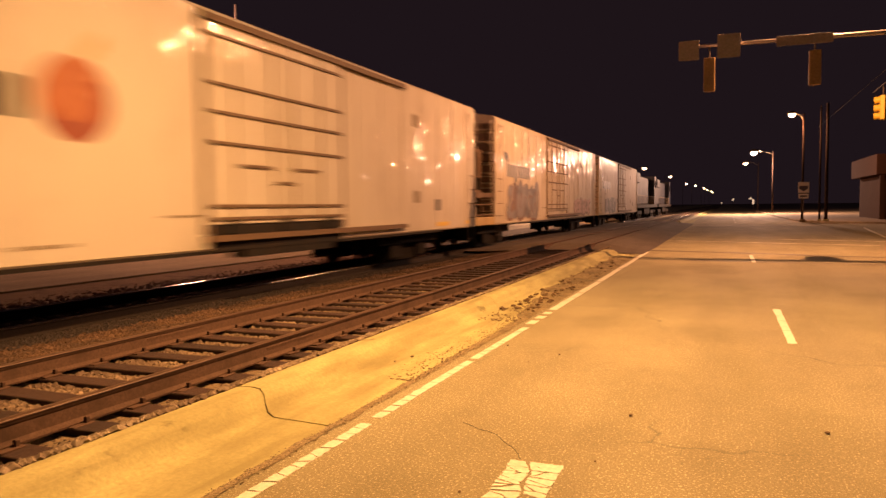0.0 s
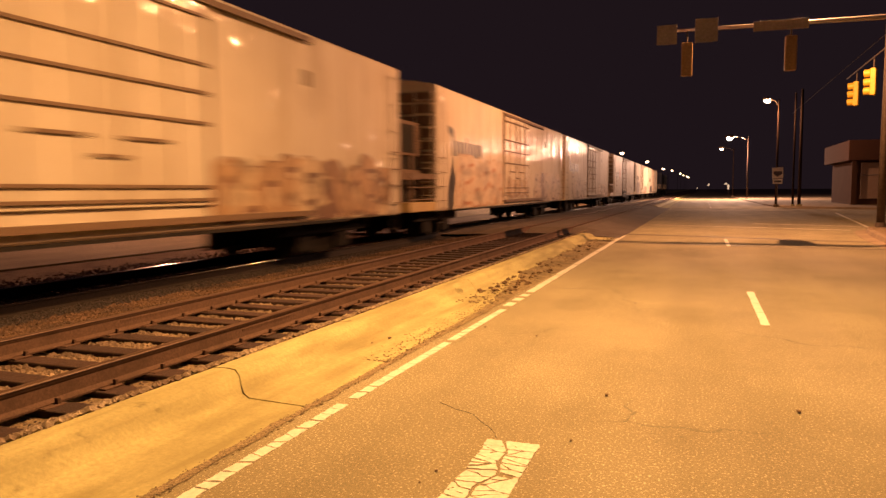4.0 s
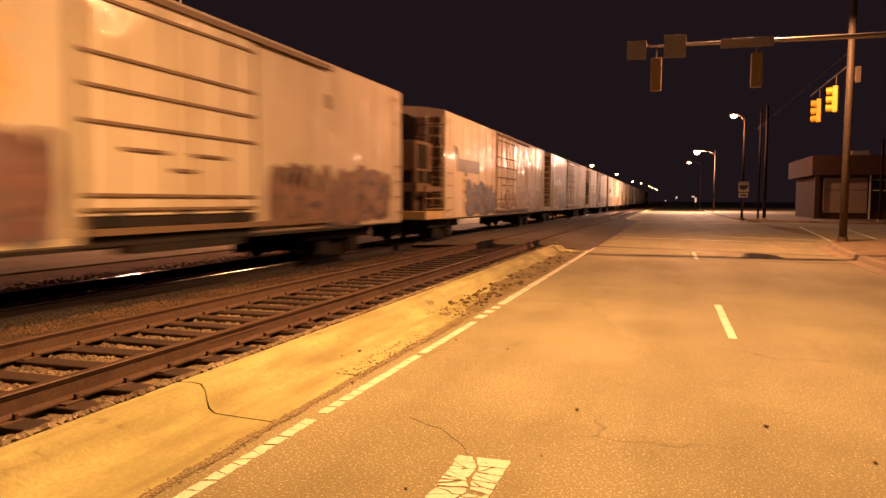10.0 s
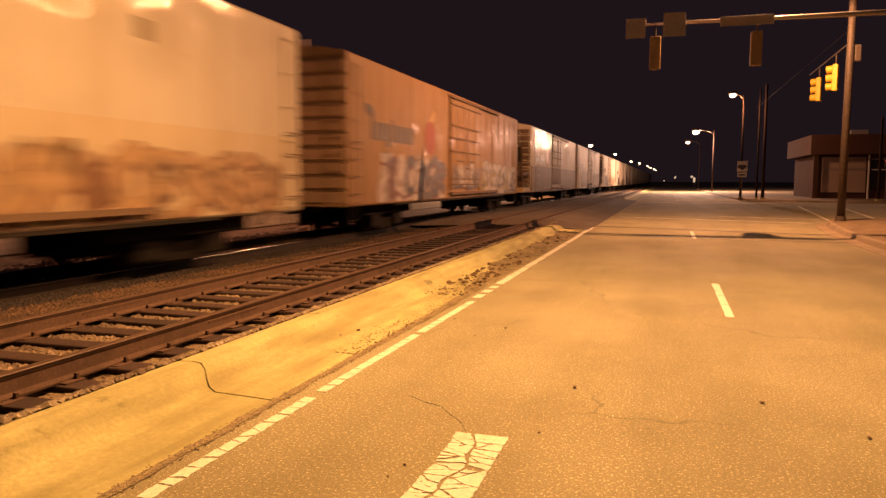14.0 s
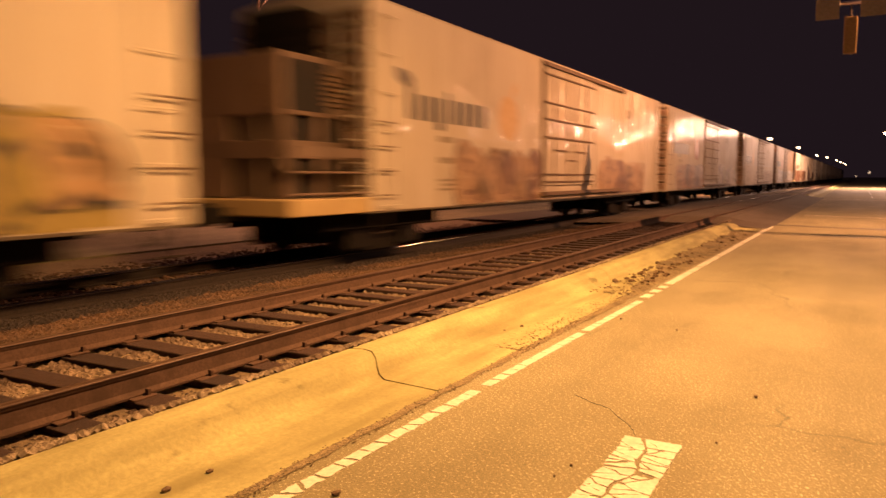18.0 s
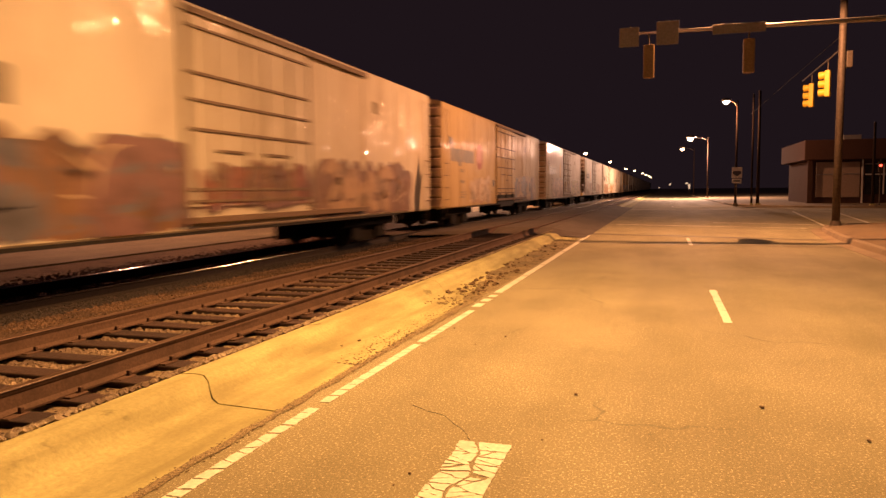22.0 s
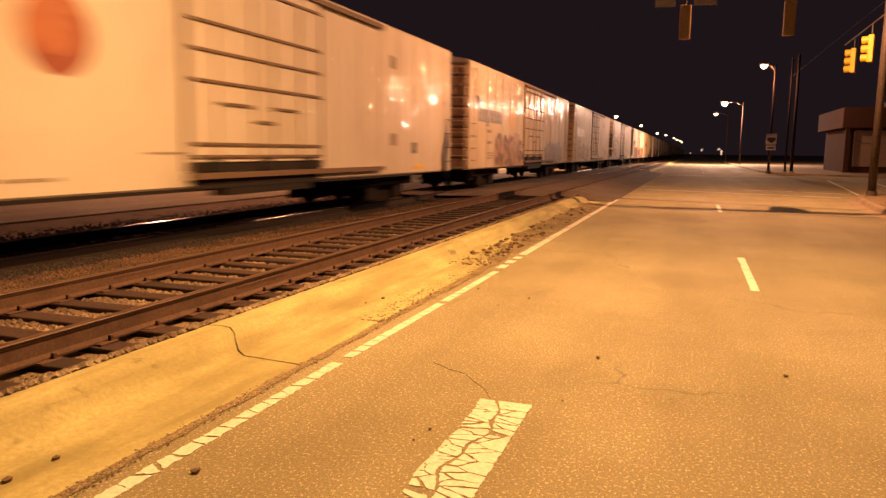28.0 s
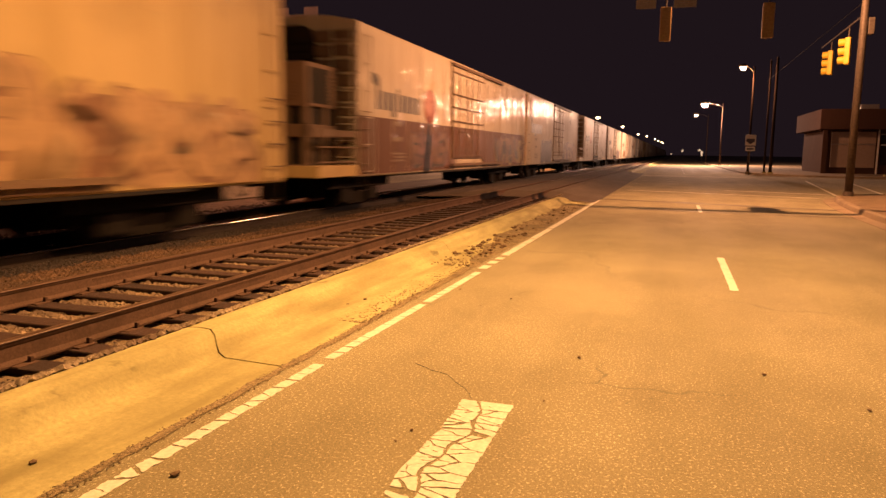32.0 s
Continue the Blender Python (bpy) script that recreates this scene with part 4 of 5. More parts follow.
for x, w in ((4.4, 0.75), (6.1, 0.88)):
    part("sign_board", box(x, x + w, -0.1, -0.07, 8.95, 9.55, 0.005), "sign_back", m2, "dull back of a sign")
    part("signal_head", box(x + 0.12, x + 0.62, -0.16, 0.06, 8.62, 8.95, 0.03), "sign_back", m2)
p2 = thing("pole", "slim pale pole beyond the tracks", "pole", "far poles", (-19.4, 25.9, 0.0))
part("shaft", tube((0, 0, 0), (0, 0, 10.2), 0.09, 0.06, 10), "galv", p2, smooth=True)
part("base", box(-0.2, 0.2, -0.2, 0.2, 0, 0.2, 0.02), "concrete", p2)

# ---- low building across the junction ----
bld = thing("building", "low flat-roofed commercial building with pale panels", "building", loc=(0, 0, 0.1))
part("wall", box(12.6, 44.0, 72.0, 84.0, 0, 4.0), "wall", bld)
part("roof", box(11.9, 44.6, 71.2, 84.6, 3.85, 5.6, 0.05), "fascia", bld, "deep plain fascia")
for x in (13.0, 14.77):
    pn = part("panel", box(x, x + 1.70, 71.88, 71.995, 0.55, 2.55, 0.02), "pale_panel", bld, "pale closed shutter")
    part("rail", box(x, x + 1.70, 71.85, 71.89, 2.55, 2.63), "galv", pn)
    part("panel", box(x, x + 1.70, 71.90, 71.995, 2.63, 3.66, 0.02), "pale_panel", bld, "pale upper panel")
part("post", box(16.6, 16.72, 71.8, 71.95, 0, 3.85, 0.01), "sign_face", bld)
for x in (16.9, 19.7, 22.5, 25.4, 28.2):
    w = part("window", box(x, x + 2.4, 71.9, 71.995, 0.8, 3.4), "glass_dark", bld)
    part("frame", box(x - 0.06, x + 2.46, 71.86, 71.9, 3.4, 3.5), "galv", w)
    part("transom", box(x, x + 2.4, 71.86, 71.9, 2.5, 2.58), "sign_face", w)
    part("mullion", box(x + 1.37, x + 1.47, 71.86, 71.9, 0.8, 3.4), "sign_face", w)
part("roof_unit", box(15.5, 17.0, 74, 76, 5.6, 6.15, 0.05), "galv", bld)
for x in (12.2, 19.3):
    part("column", box(x, x + 0.35, 71.3, 71.65, 0, 3.85, 0.02), "wall", bld)

# small distant lights of shops far down the road
for x, y, z, w, h in ((6.5, 205, 2.0, 0.4, 1.3), (2.5, 330, 3.0, 0.7, 0.5), (9.5, 300, 2.5, 0.9, 0.4), (12.0, 420, 4.0, 1.5, 0.6), (-3.0, 520, 2.0, 0.8, 0.7), (5.0, 600, 5.0, 1.0, 1.0), (15.0, 520, 5.0, 1.0, 0.9)):
    ob = tagged(link_mesh("far_sign", mesh_of("far_sign", box(-w / 2, w / 2, 0, 0.3, z - h / 2, z + h / 2, 0.05), "shop_glow")), "small lit shop sign far down the street", "sign", "far lights")
    ob.location = (x, y, 0)
    q = link_mesh("post", mesh_of("post", box(-0.08, 0.08, 0.1, 0.26, 0, z - h / 2), "pole"), ob)


# ---- the train ----
SPEED, SLOWING = 17.12, 0.02   # the train loses a little speed as it passes
BODY_L = 21.6
HALF_W = 1.6
SILL, EAVE = 0.62, 4.56   # above the rail head
RAIL_TOP = TIE_TOP + 0.1735


def car_mesh(store, key, build, material, smooth=False):
    if key not in store:
        store[key] = mesh_of(key, build(), material, smooth)
    return store[key]


STORE = {}
# in a car's own space: y runs from 0 at its front end back to -BODY_L, x to the road side, z up from the siding's rail head, MAIN_DROP above its own




def body_build():
    prof = [(-HALF_W + 0.03, SILL), (HALF_W - 0.03, SILL), (HALF_W, SILL + 0.04), (HALF_W, EAVE - 0.06), (HALF_W - 0.05, EAVE), (0.8, EAVE + 0.14), (0.0, EAVE + 0.19), (-0.8, EAVE + 0.14), (-HALF_W + 0.05, EAVE), (-HALF_W, EAVE - 0.06), (-HALF_W, SILL + 0.04)]
    return prism(prof, "y", -BODY_L, 0.0)


def roof_ribs():
    bm = bmesh.new()
    for k in range(1, 18):
        y = -BODY_L * k / 18
        for s in (-1, 1):
            add_box(bm, s * 0.1, s * 0.7, y - 0.03, y + 0.03, EAVE + 0.13, EAVE + 0.18)
    return bm


def side_ribs(d):
    def build():
        bm = bmesh.new()
        y = -0.9
        while y > -BODY_L + 0.5:
            if not (d - 0.3 < y < d + 4.7):
                add_box(bm, HALF_W - 0.002, HALF_W + 0.006, y - 0.012, y + 0.012, SILL + 0.06, EAVE - 0.1)
            y -= 1.22
        return bm
    return build


def sill_build():
    bm = add_box(bmesh.new(), HALF_W - 0.08, HALF_W - 0.02, -BODY_L + 3.4, -3.0, SILL - 0.05, SILL + 0.01)
    add_box(bm, -0.3, 0.3, -BODY_L + 0.6, -0.6, SILL - 0.16, SILL + 0.01)
    return bm


DOOR_W = 4.35
# plug door, in metres ahead of its rear edge
DOOR_BARS = ((4.14, 0.05, 4.3), (3.36, 0.05, 4.3), (2.90, 0.05, 4.3), (2.40, 0.05, 4.3), (1.36, 0.05, 4.3), (1.15, 0.05, 4.3), (2.05, 0.8, 1.75), (2.05, 2.4, 3.35), (1.78, 1.9, 2.5))


def door_build():
    return box(HALF_W, HALF_W + 0.05, 0.0, DOOR_W, 1.05, 4.42, 0.012)


def door_bar(length):
    return lambda: box(HALF_W + 0.05, HALF_W + 0.085, 0.0, length, -0.024, 0.024)


def lock_rod():
    return tube((HALF_W + 0.085, 0, 1.1), (HALF_W + 0.085, 0, 4.35), 0.016, 0.016, 6)


def door_track():
    return box(HALF_W, HALF_W + 0.11, 0.0, 7.8, -0.05, 0.05)


def door_seam():
    return box(HALF_W - 0.01, HALF_W + 0.03, -0.05, 0.05, 0.9, 4.5)


def door_pit():
    bm = add_box(bmesh.new(), HALF_W - 0.02, HALF_W + 0.02, 0.0, DOOR_W, SILL - 0.02, 1.08)
    add_box(bm, HALF_W - 0.3, HALF_W + 0.01, 0.9, DOOR_W - 0.4, SILL - 0.16, SILL)
    for y in (0.6, 2.2, 3.8):
        add_box(bm, HALF_W + 0.02, HALF_W + 0.06, y - 0.16, y + 0.16, 0.9, 1.12)
    return bm


def ladder(y, n=6, w=0.42, top=4.3):
    def build():
        bm = bmesh.new()
        for s in (-w / 2, w / 2):
            add_tube(bm, (HALF_W + 0.06, y + s, 0.65), (HALF_W + 0.06, y + s, top), 0.014, 0.014, 6)
        for k in range(n):
            z = 0.75 + (top - 0.8) * k / (n - 1)
            add_tube(bm, (HALF_W + 0.06, y - w / 2, z), (HALF_W + 0.06, y + w / 2, z), 0.014, 0.014, 6)
        return bm
    return build


def end_rib():
    prof = [(-BODY_L + 0.01, -0.165), (-BODY_L - 0.075, -0.12), (-BODY_L - 0.085, 0.12), (-BODY_L + 0.01, 0.165)]
    return prism(prof, "x", -HALF_W + 0.05, HALF_W - 0.05)


# Dark sheet that gives the gaps between the ribs their shade.
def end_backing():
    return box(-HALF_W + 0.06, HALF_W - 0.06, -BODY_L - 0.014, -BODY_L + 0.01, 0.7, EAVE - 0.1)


def end_ladder():
    bm = bmesh.new()
    for k in range(9):
        z = 0.7 + 0.42 * k
        add_tube(bm, (0.95, -BODY_L - 0.16, z), (1.5, -BODY_L - 0.16, z), 0.016, 0.016, 6)
    for x in (0.95, 1.5):
        add_tube(bm, (x, -BODY_L - 0.16, 0.6), (x, -BODY_L - 0.16, 4.4), 0.018, 0.018, 6)
    return bm


PLAT = 2.15


def platform_build():
    return box(-HALF_W + 0.05, HALF_W - 0.02, -BODY_L - PLAT, -BODY_L, SILL + 0.02, SILL + 0.30, 0.02)


UNIT_Y0, UNIT_Y1, UNIT_X = -BODY_L - PLAT + 0.3, -BODY_L - 0.03, 1.12


def unit_hood():
    return box(-UNIT_X, UNIT_X, UNIT_Y0, UNIT_Y1, 2.32, 3.35, 0.03)


def unit_shelf():
    return box(-UNIT_X, UNIT_X, UNIT_Y0, UNIT_Y1, 1.60, 1.90, 0.01)


def unit_plinth():
    return box(-UNIT_X, UNIT_X, UNIT_Y0, UNIT_Y0 + 0.12, SILL + 0.3, 0.95)


def unit_post():
    return box(-0.06, 0.06, 0.0, 0.14, SILL + 0.3, 2.4)


def unit_bay():
    return box(-1.0, 1.04, -BODY_L - PLAT + 0.42, -BODY_L - 0.05, SILL + 0.3, 2.44)


def unit_face():
    return box(-UNIT_X + 0.12, -0.05, UNIT_Y0, UNIT_Y0 + 0.1, SILL + 0.3, 2.34)


def unit_vent():
    bm = bmesh.new()
    for k in range(6):
        add_box(bm, 0.62, 0.86, UNIT_Y0 - 0.012, UNIT_Y0, 2.45 + 0.075 * k, 2.50 + 0.075 * k)
    return bm


def end_grille():
    """Dark machinery opening in the upper part of the end wall."""
    pts = [(-1.25, 3.2), (0.42, 3.2), (0.42, 4.05)] + [(0.42 - 0.42 * (1 - math.cos(a)), 4.05 + 0.42 * math.sin(a)) for a in [math.pi / 2 * k / 5 for k in range(1, 6)]] + [(-1.25, 4.47)]
    return prism(pts, "y", -BODY_L - 0.12, -BODY_L + 0.02)


def grille_slat():
    return box(-1.2, 0.36, -BODY_L - 0.135, -BODY_L - 0.118, -0.02, 0.02)


def unit_opening():
    """Open dark machinery side of the older units."""
    return box(UNIT_X - 0.02, UNIT_X + 0.008, UNIT_Y0 + 0.14, UNIT_Y1 - 0.62, 2.40, 3.24, 0.0)


def unit_louvre():
    bm = bmesh.new()
    for k in range(7):
        add_box(bm, 1.115, 1.15, -BODY_L - 0.75, -BODY_L - 0.15, 2.52 + 0.09 * k, 2.57 + 0.09 * k)
    return bm


def platform_rails(x):
    def build():
        bm = bmesh.new()
        y0, y1 = -BODY_L - PLAT + 0.06, -BODY_L - 0.02
        for z in (1.0, 1.36, 1.75):
            add_tube(bm, (x, y0, z), (x, y1, z), 0.022, 0.022, 6)
        for y in (y0, (y0 + y1) / 2, y1):
            add_tube(bm, (x, y, SILL + 0.3), (x, y, 1.75), 0.022, 0.022, 6)
        return bm
    return build


def rail_panel():
    return box(HALF_W - 0.10, HALF_W - 0.05, -BODY_L - PLAT + 0.05, -BODY_L - 0.02, 1.62, 1.78)


def truck_frame():
    bm = bmesh.new()
    for s in (-1.02, 1.02):
        prof = [(-1.25, 0.62), (-1.25, 0.42), (-0.95, 0.22), (-0.55, 0.07), (0.55, 0.07), (0.95, 0.22), (1.25, 0.42), (1.25, 0.62), (0.5, 0.68), (0.35, 0.52), (-0.35, 0.52), (-0.5, 0.68)]
        prism(prof, "x", s - 0.08, s + 0.08, bm)
        for y in (-0.2, 0.0, 0.2):
            add_tube(bm, (s, y, 0.24), (s, y, 0.5), 0.07, 0.07, 8)
        for y in (-0.89, 0.89):
            add_tube(bm, (s - 0.12, y, 0.46), (s + 0.13, y, 0.46), 0.14, 0.14, 10)
    add_box(bm, -1.0, 1.0, -0.5, 0.5, 0.42, 0.83)
    for s in (-0.55, 0.55):
        add_box(bm, s - 0.25, s + 0.25, -1.75, 1.75, 0.26, 0.85, 0.04)
    for s in (-1.2, 1.2):
        add_box(bm, s - 0.05, s + 0.05, -1.95, 1.95, 0.50, 0.85, 0.03)
        for y in (-0.89, 0.89):
            add_box(bm, s * 0.96 - 0.06, s * 0.96 + 0.06, y - 0.34, y + 0.34, 0.12, 0.66, 0.05)
    return bm


def wheelset_build():
    bm = bmesh.new()
    for s in (-0.75, 0.75):
        o = 1 if s > 0 else -1
        add_tube(bm, (s - 0.055, 0, 0), (s + 0.055, 0, 0), 0.445, 0.445, 24)
        add_tube(bm, (s - o * 0.085, 0, 0), (s - o * 0.055, 0, 0), 0.475, 0.475, 24)
        add_tube(bm, (s + o * 0.055, 0, 0), (s + o * 0.09, 0, 0), 0.13, 0.10, 12)
    add_tube(bm, (-0.9, 0, 0), (0.9, 0, 0), 0.08, 0.08, 10)
    return bm




def coupler_build():
    bm = add_box(bmesh.new(), -0.14, 0.14, -0.9, 0.2, 0.52, 0.78, 0.03)
    add_box(bm, -0.2, 0.2, 0.1, 0.52, 0.48, 0.86, 0.06)
    return bm


def hose_build():
    bm = bmesh.new()
    pts = [Vector((0.35, 0.0 + 0.12 * k, 0.62 - 0.35 * math.sin(math.pi * k / 6))) for k in range(7)]
    rings = [[bm.verts.new(p + Vector((0.025 * math.cos(math.tau * j / 6), 0, 0.025 * math.sin(math.tau * j / 6)))) for j in range(6)] for p in pts]
    for r0, r1 in zip(rings, rings[1:]):
        for j in range(6):
            bm.faces.new((r0[j], r0[(j + 1) % 6], r1[(j + 1) % 6], r1[j]))
    bm.faces.new(rings[0])
    bm.faces.new(rings[-1][::-1])
    return bm


NAME_BARS = ((0.20, 2.42, 3.14), (0.22, 2.42, 2.93), (0.31, 2.42, 2.93), (0.31, 2.26, 2.93), (0.13, 2.42, 3.08), (0.30, 2.42, 2.93), (0.31, 2.42, 2.93), (0.32, 2.42, 2.93), (0.31, 2.42, 2.93))


def name_bar(w, lo, hi):
    """One plain upright block of the firm's name."""
    return lambda: prism([(0, lo), (w, lo), (w, hi - 0.05), (w - 0.05, hi), (0, hi)], "x", HALF_W + 0.001, HALF_W + 0.006)


def name_leaf():
    return prism([(-0.40, 3.38), (0.02, 3.34), (0.20, 3.2), (0.12, 3.06), (-0.12, 3.04), (-0.36, 3.16)], "x", HALF_W + 0.001, HALF_W + 0.006)


def data_bars():
    bm = bmesh.new()
    for z, a, b, h in ((2.08, -19.15, -18.5, 0.13), (1.64, -19.2, -18.4, 0.13), (1.22, -19.2, -18.2, 0.05), (1.12, -19.0, -18.1, 0.05), (1.02, -19.2, -18.3, 0.05), (0.86, -16.9, -16.0, 0.05), (2.1, -10.2, -9.6, 0.05), (1.98, -10.3, -9.5, 0.05), (1.86, -10.2, -9.6, 0.05), (1.2, -14.4, -13.4, 0.04)):
        n = max(2, int((b - a) / 0.16))
        for k in range(n):
            s = (b - a) / n
            add_box(bm, HALF_W + 0.001, HALF_W + 0.005, a + s * k, a + s * (k + 0.72), z - h / 2, z + h / 2)
    return bm


def disc():
    r = 0.58
    pts = [(r * math.cos(a), 2.74 + r * 0.96 * math.sin(a)) for a in [math.tau * k / 28 for k in range(28)]]
    return prism(pts, "x", HALF_W + 0.001, HALF_W + 0.006)


def disc_shade():
    """Darker crescent along the lower front of the emblem."""
    r = 0.575
    outer = [(r * math.cos(a), 2.74 + r * 0.96 * math.sin(a)) for a in [radians(-150 + 10 * k) for k in range(19)]]
    inner = [(0.16 * math.cos(a) * 2.6 - 0.05, 2.80 + 0.36 * math.sin(a)) for a in [radians(30 - 10 * k) for k in range(19)]]
    return prism(outer + inner, "x", HALF_W + 0.0065, HALF_W + 0.008)


def leaf_mark():
    return prism([(0.05, 3.28), (0.25, 3.53), (0.5, 3.7), (0.45, 3.48), (0.25, 3.3)], "x", HALF_W + 0.001, HALF_W + 0.006)


def placard():
    return box(HALF_W, HALF_W + 0.012, -0.16, 0.16, -0.16, 0.16)


def reflector(w):
    return lambda: box(HALF_W, HALF_W + 0.006, 0.0, w, -0.06, 0.06)


def grab_iron():
    return tube((HALF_W + 0.07, -0.25, 0), (HALF_W + 0.07, 0.25, 0), 0.016, 0.016, 6)


def step_build():
    bm = add_tube(bmesh.new(), (HALF_W - 0.02, -0.22, 0.25), (HALF_W - 0.02, 0.22, 0.25), 0.018, 0.018, 6)
    for s in (-0.22, 0.22):
        add_tube(bm, (HALF_W - 0.02, s, 0.25), (HALF_W - 0.02, s, SILL), 0.018, 0.018, 6)
    return bm


def lower_band(d):
    def build():
        bm = bmesh.new()
        add_box(bm, HALF_W, HALF_W + 0.004, -BODY_L + 0.01, d, SILL + 0.05, 2.2)
        add_box(bm, HALF_W, HALF_W + 0.004, d + DOOR_W, -0.01, SILL + 0.05, 2.2)
        return bm
    return build


def lower_door_band():
    return box(HALF_W + 0.05, HALF_W + 0.054, 0.01, DOOR_W - 0.01, 1.06, 2.2)


def curve_through(pts, steps=6):
    """A smooth run through a few points."""
    p = [Vector(q) for q in pts]
    p = [p[0] * 2 - p[1]] + p + [p[-1] * 2 - p[-2]]
    out = []
    for a, b, c, d in zip(p, p[1:], p[2:], p[3:]):
        for k in range(steps):
            f = k / steps
            out.append(0.5 * (2 * b + (c - a) * f + (2 * a - 5 * b + 4 * c - d) * f * f + (3 * b - a - 3 * c + d) * f ** 3))
    return out + [p[-2]]


def spray_stroke(bm, pts, half, x, taper=0.0):
    """A band of paint along a run of points on the car's side."""
    n = len(pts)
    left, right = [], []
    for k, q in enumerate(pts):
        d = (pts[min(n - 1, k + 1)] - pts[max(0, k - 1)]).normalized()
        end = min(1.0, 0.55 + 2.2 * min(k, n - 1 - k) / n) if not taper else min(1.0, 0.25 + taper * min(k, n - 1 - k) / n)
        nx = Vector((-d.y, d.x)) * half * end
        for row, v in ((left, q + nx), (right, q - nx)):
            row.append(bm.verts.new((x, v.x, max(SILL + 0.05, v.y))))
    for k in range(n - 1):
        bm.faces.new((left[k], left[k + 1], right[k + 1], right[k]))


# skeletons of fat bent forms in a unit square
FORMS = (
    (((0.1, 0.0), (0.15, 0.5), (0.1, 1.0)), ((0.1, 0.95), (0.75, 0.9), (0.8, 0.6), (0.2, 0.5)), ((0.3, 0.5), (0.9, 0.1))),
    (((0.85, 0.9), (0.4, 1.0), (0.15, 0.75), (0.6, 0.5), (0.85, 0.25), (0.5, 0.0), (0.1, 0.1)),),
    (((0.85, 0.85), (0.4, 1.0), (0.1, 0.5), (0.4, 0.0), (0.85, 0.15), (0.8, 0.45), (0.5, 0.45)),),
    (((0.0, 0.0), (0.3, 1.0), (0.5, 0.45)), ((0.5, 0.45), (0.7, 1.0), (1.0, 0.0))),
    (((0.5, 1.0), (0.1, 0.75), (0.1, 0.25), (0.5, 0.0), (0.9, 0.25), (0.9, 0.75), (0.5, 1.0)),),
    (((0.1, 1.0), (0.2, 0.4), (0.5, 0.0), (0.8, 0.4), (0.95, 1.05)), ((0.35, 0.5), (0.7, 0.55))),
    (((0.9, 1.0), (0.1, 0.95), (0.15, 0.05), (0.95, 0.0)), ((0.15, 0.5), (0.75, 0.55))),
)


def graffiti(root, a, b, z0, z1, fill, line, seed, extra=None):
    """Spray forms between a and b metres behind the car's front: ground, outlines, fills and highlights."""
    rng = random.Random(seed)
    off = 0.054 if 8.4 < (a + b) / 2 < 13.2 else 0.0
    n = max(3, int((b - a) / max(0.45, (z1 - z0) * 0.52)))
    w, h = (b - a) / n, z1 - z0
    x = HALF_W + 0.006 + off
    m = max(24, int((b - a) / 0.12))
    ph = rng.random() * 3
    top = []
    for k in range(m + 1):
        f = k / m
        hump = abs(math.sin(math.pi * n * f + ph))
        edge_drop = 0.55 * max(0.0, 1 - min(f, 1 - f) * m / 5)
        top.append((-a - (b - a) * f, z1 - h * (0.06 + 0.22 * (1 - hump) + edge_drop + 0.10 * noise.noise((f * 17, seed * 1.3, 0)))))
    low = [(-b + (b - a) * k / 30, max(SILL + 0.05, z0 - 0.06 + 0.12 * rng.random())) for k in range(31)]
    ground_tone = extra or fill
    part("graffiti_cloud", prism(top + low, "x", x + 0.0005, x + 0.0012), SPRAY[ground_tone], root, ground_tone.replace("_", " ") + " spray-painted ground")
    fs = bmesh.new()
    for k in range(n):
        fo, ff = bmesh.new(), bmesh.new()
        lo, hi = z0 + rng.uniform(0.05, 0.16) * h, z1 - rng.uniform(0.10, 0.26) * h
        y = min(-a - 1.2 * w, max(-b, -b + w * (k - 0.2)))
        lean = rng.uniform(-0.35, 0.35) * w
        fat = min(w, hi - lo) * rng.uniform(0.16, 0.26)
        mx, mz = rng.random() < 0.5, rng.random() < 0.5
        for j, form in enumerate(rng.choice(FORMS)):
            run = curve_through([(y + 1.25 * w * (1 - u if mx else u) + lean * (v - 0.5) + rng.uniform(-0.1, 0.1) * w, lo + (hi - lo) * (1 - v if mz else v) + rng.uniform(-0.09, 0.09) * h) for u, v in form])
            lift = 0.0011 * k + 0.0004 * j
            spray_stroke(fo, [q + Vector((0.03, -0.05)) for q in run], fat + 0.075, x + 0.002 + lift)
            spray_stroke(ff, run, fat, x + 0.010 + lift)
            if rng.random() < 0.6:
                spray_stroke(fs, [q + Vector((-fat * 0.35, fat * 0.3)) for q in run[len(run) // 5:len(run) * 3 // 5]], fat * 0.12, x + 0.024 + 0.0004 * j, 3.0)
        part("graffiti_outline", fo, SPRAY[line], root, line.replace("_", " ") + " spray-painted outline")
        tone = extra if extra and rng.random() < 0.25 else line if rng.random() < 0.15 else fill
        part("graffiti_letter", ff, SPRAY[tone], root, tone.replace("_", " ") + " spray-painted form")
    tagged(part("graffiti_stroke", fs, SPRAY["silver" if "silver" in (fill, extra) else "grey" if fill in ("black", "slate", "brown") else "faint"], root, "pale highlights along the forms"), kind="stuff")


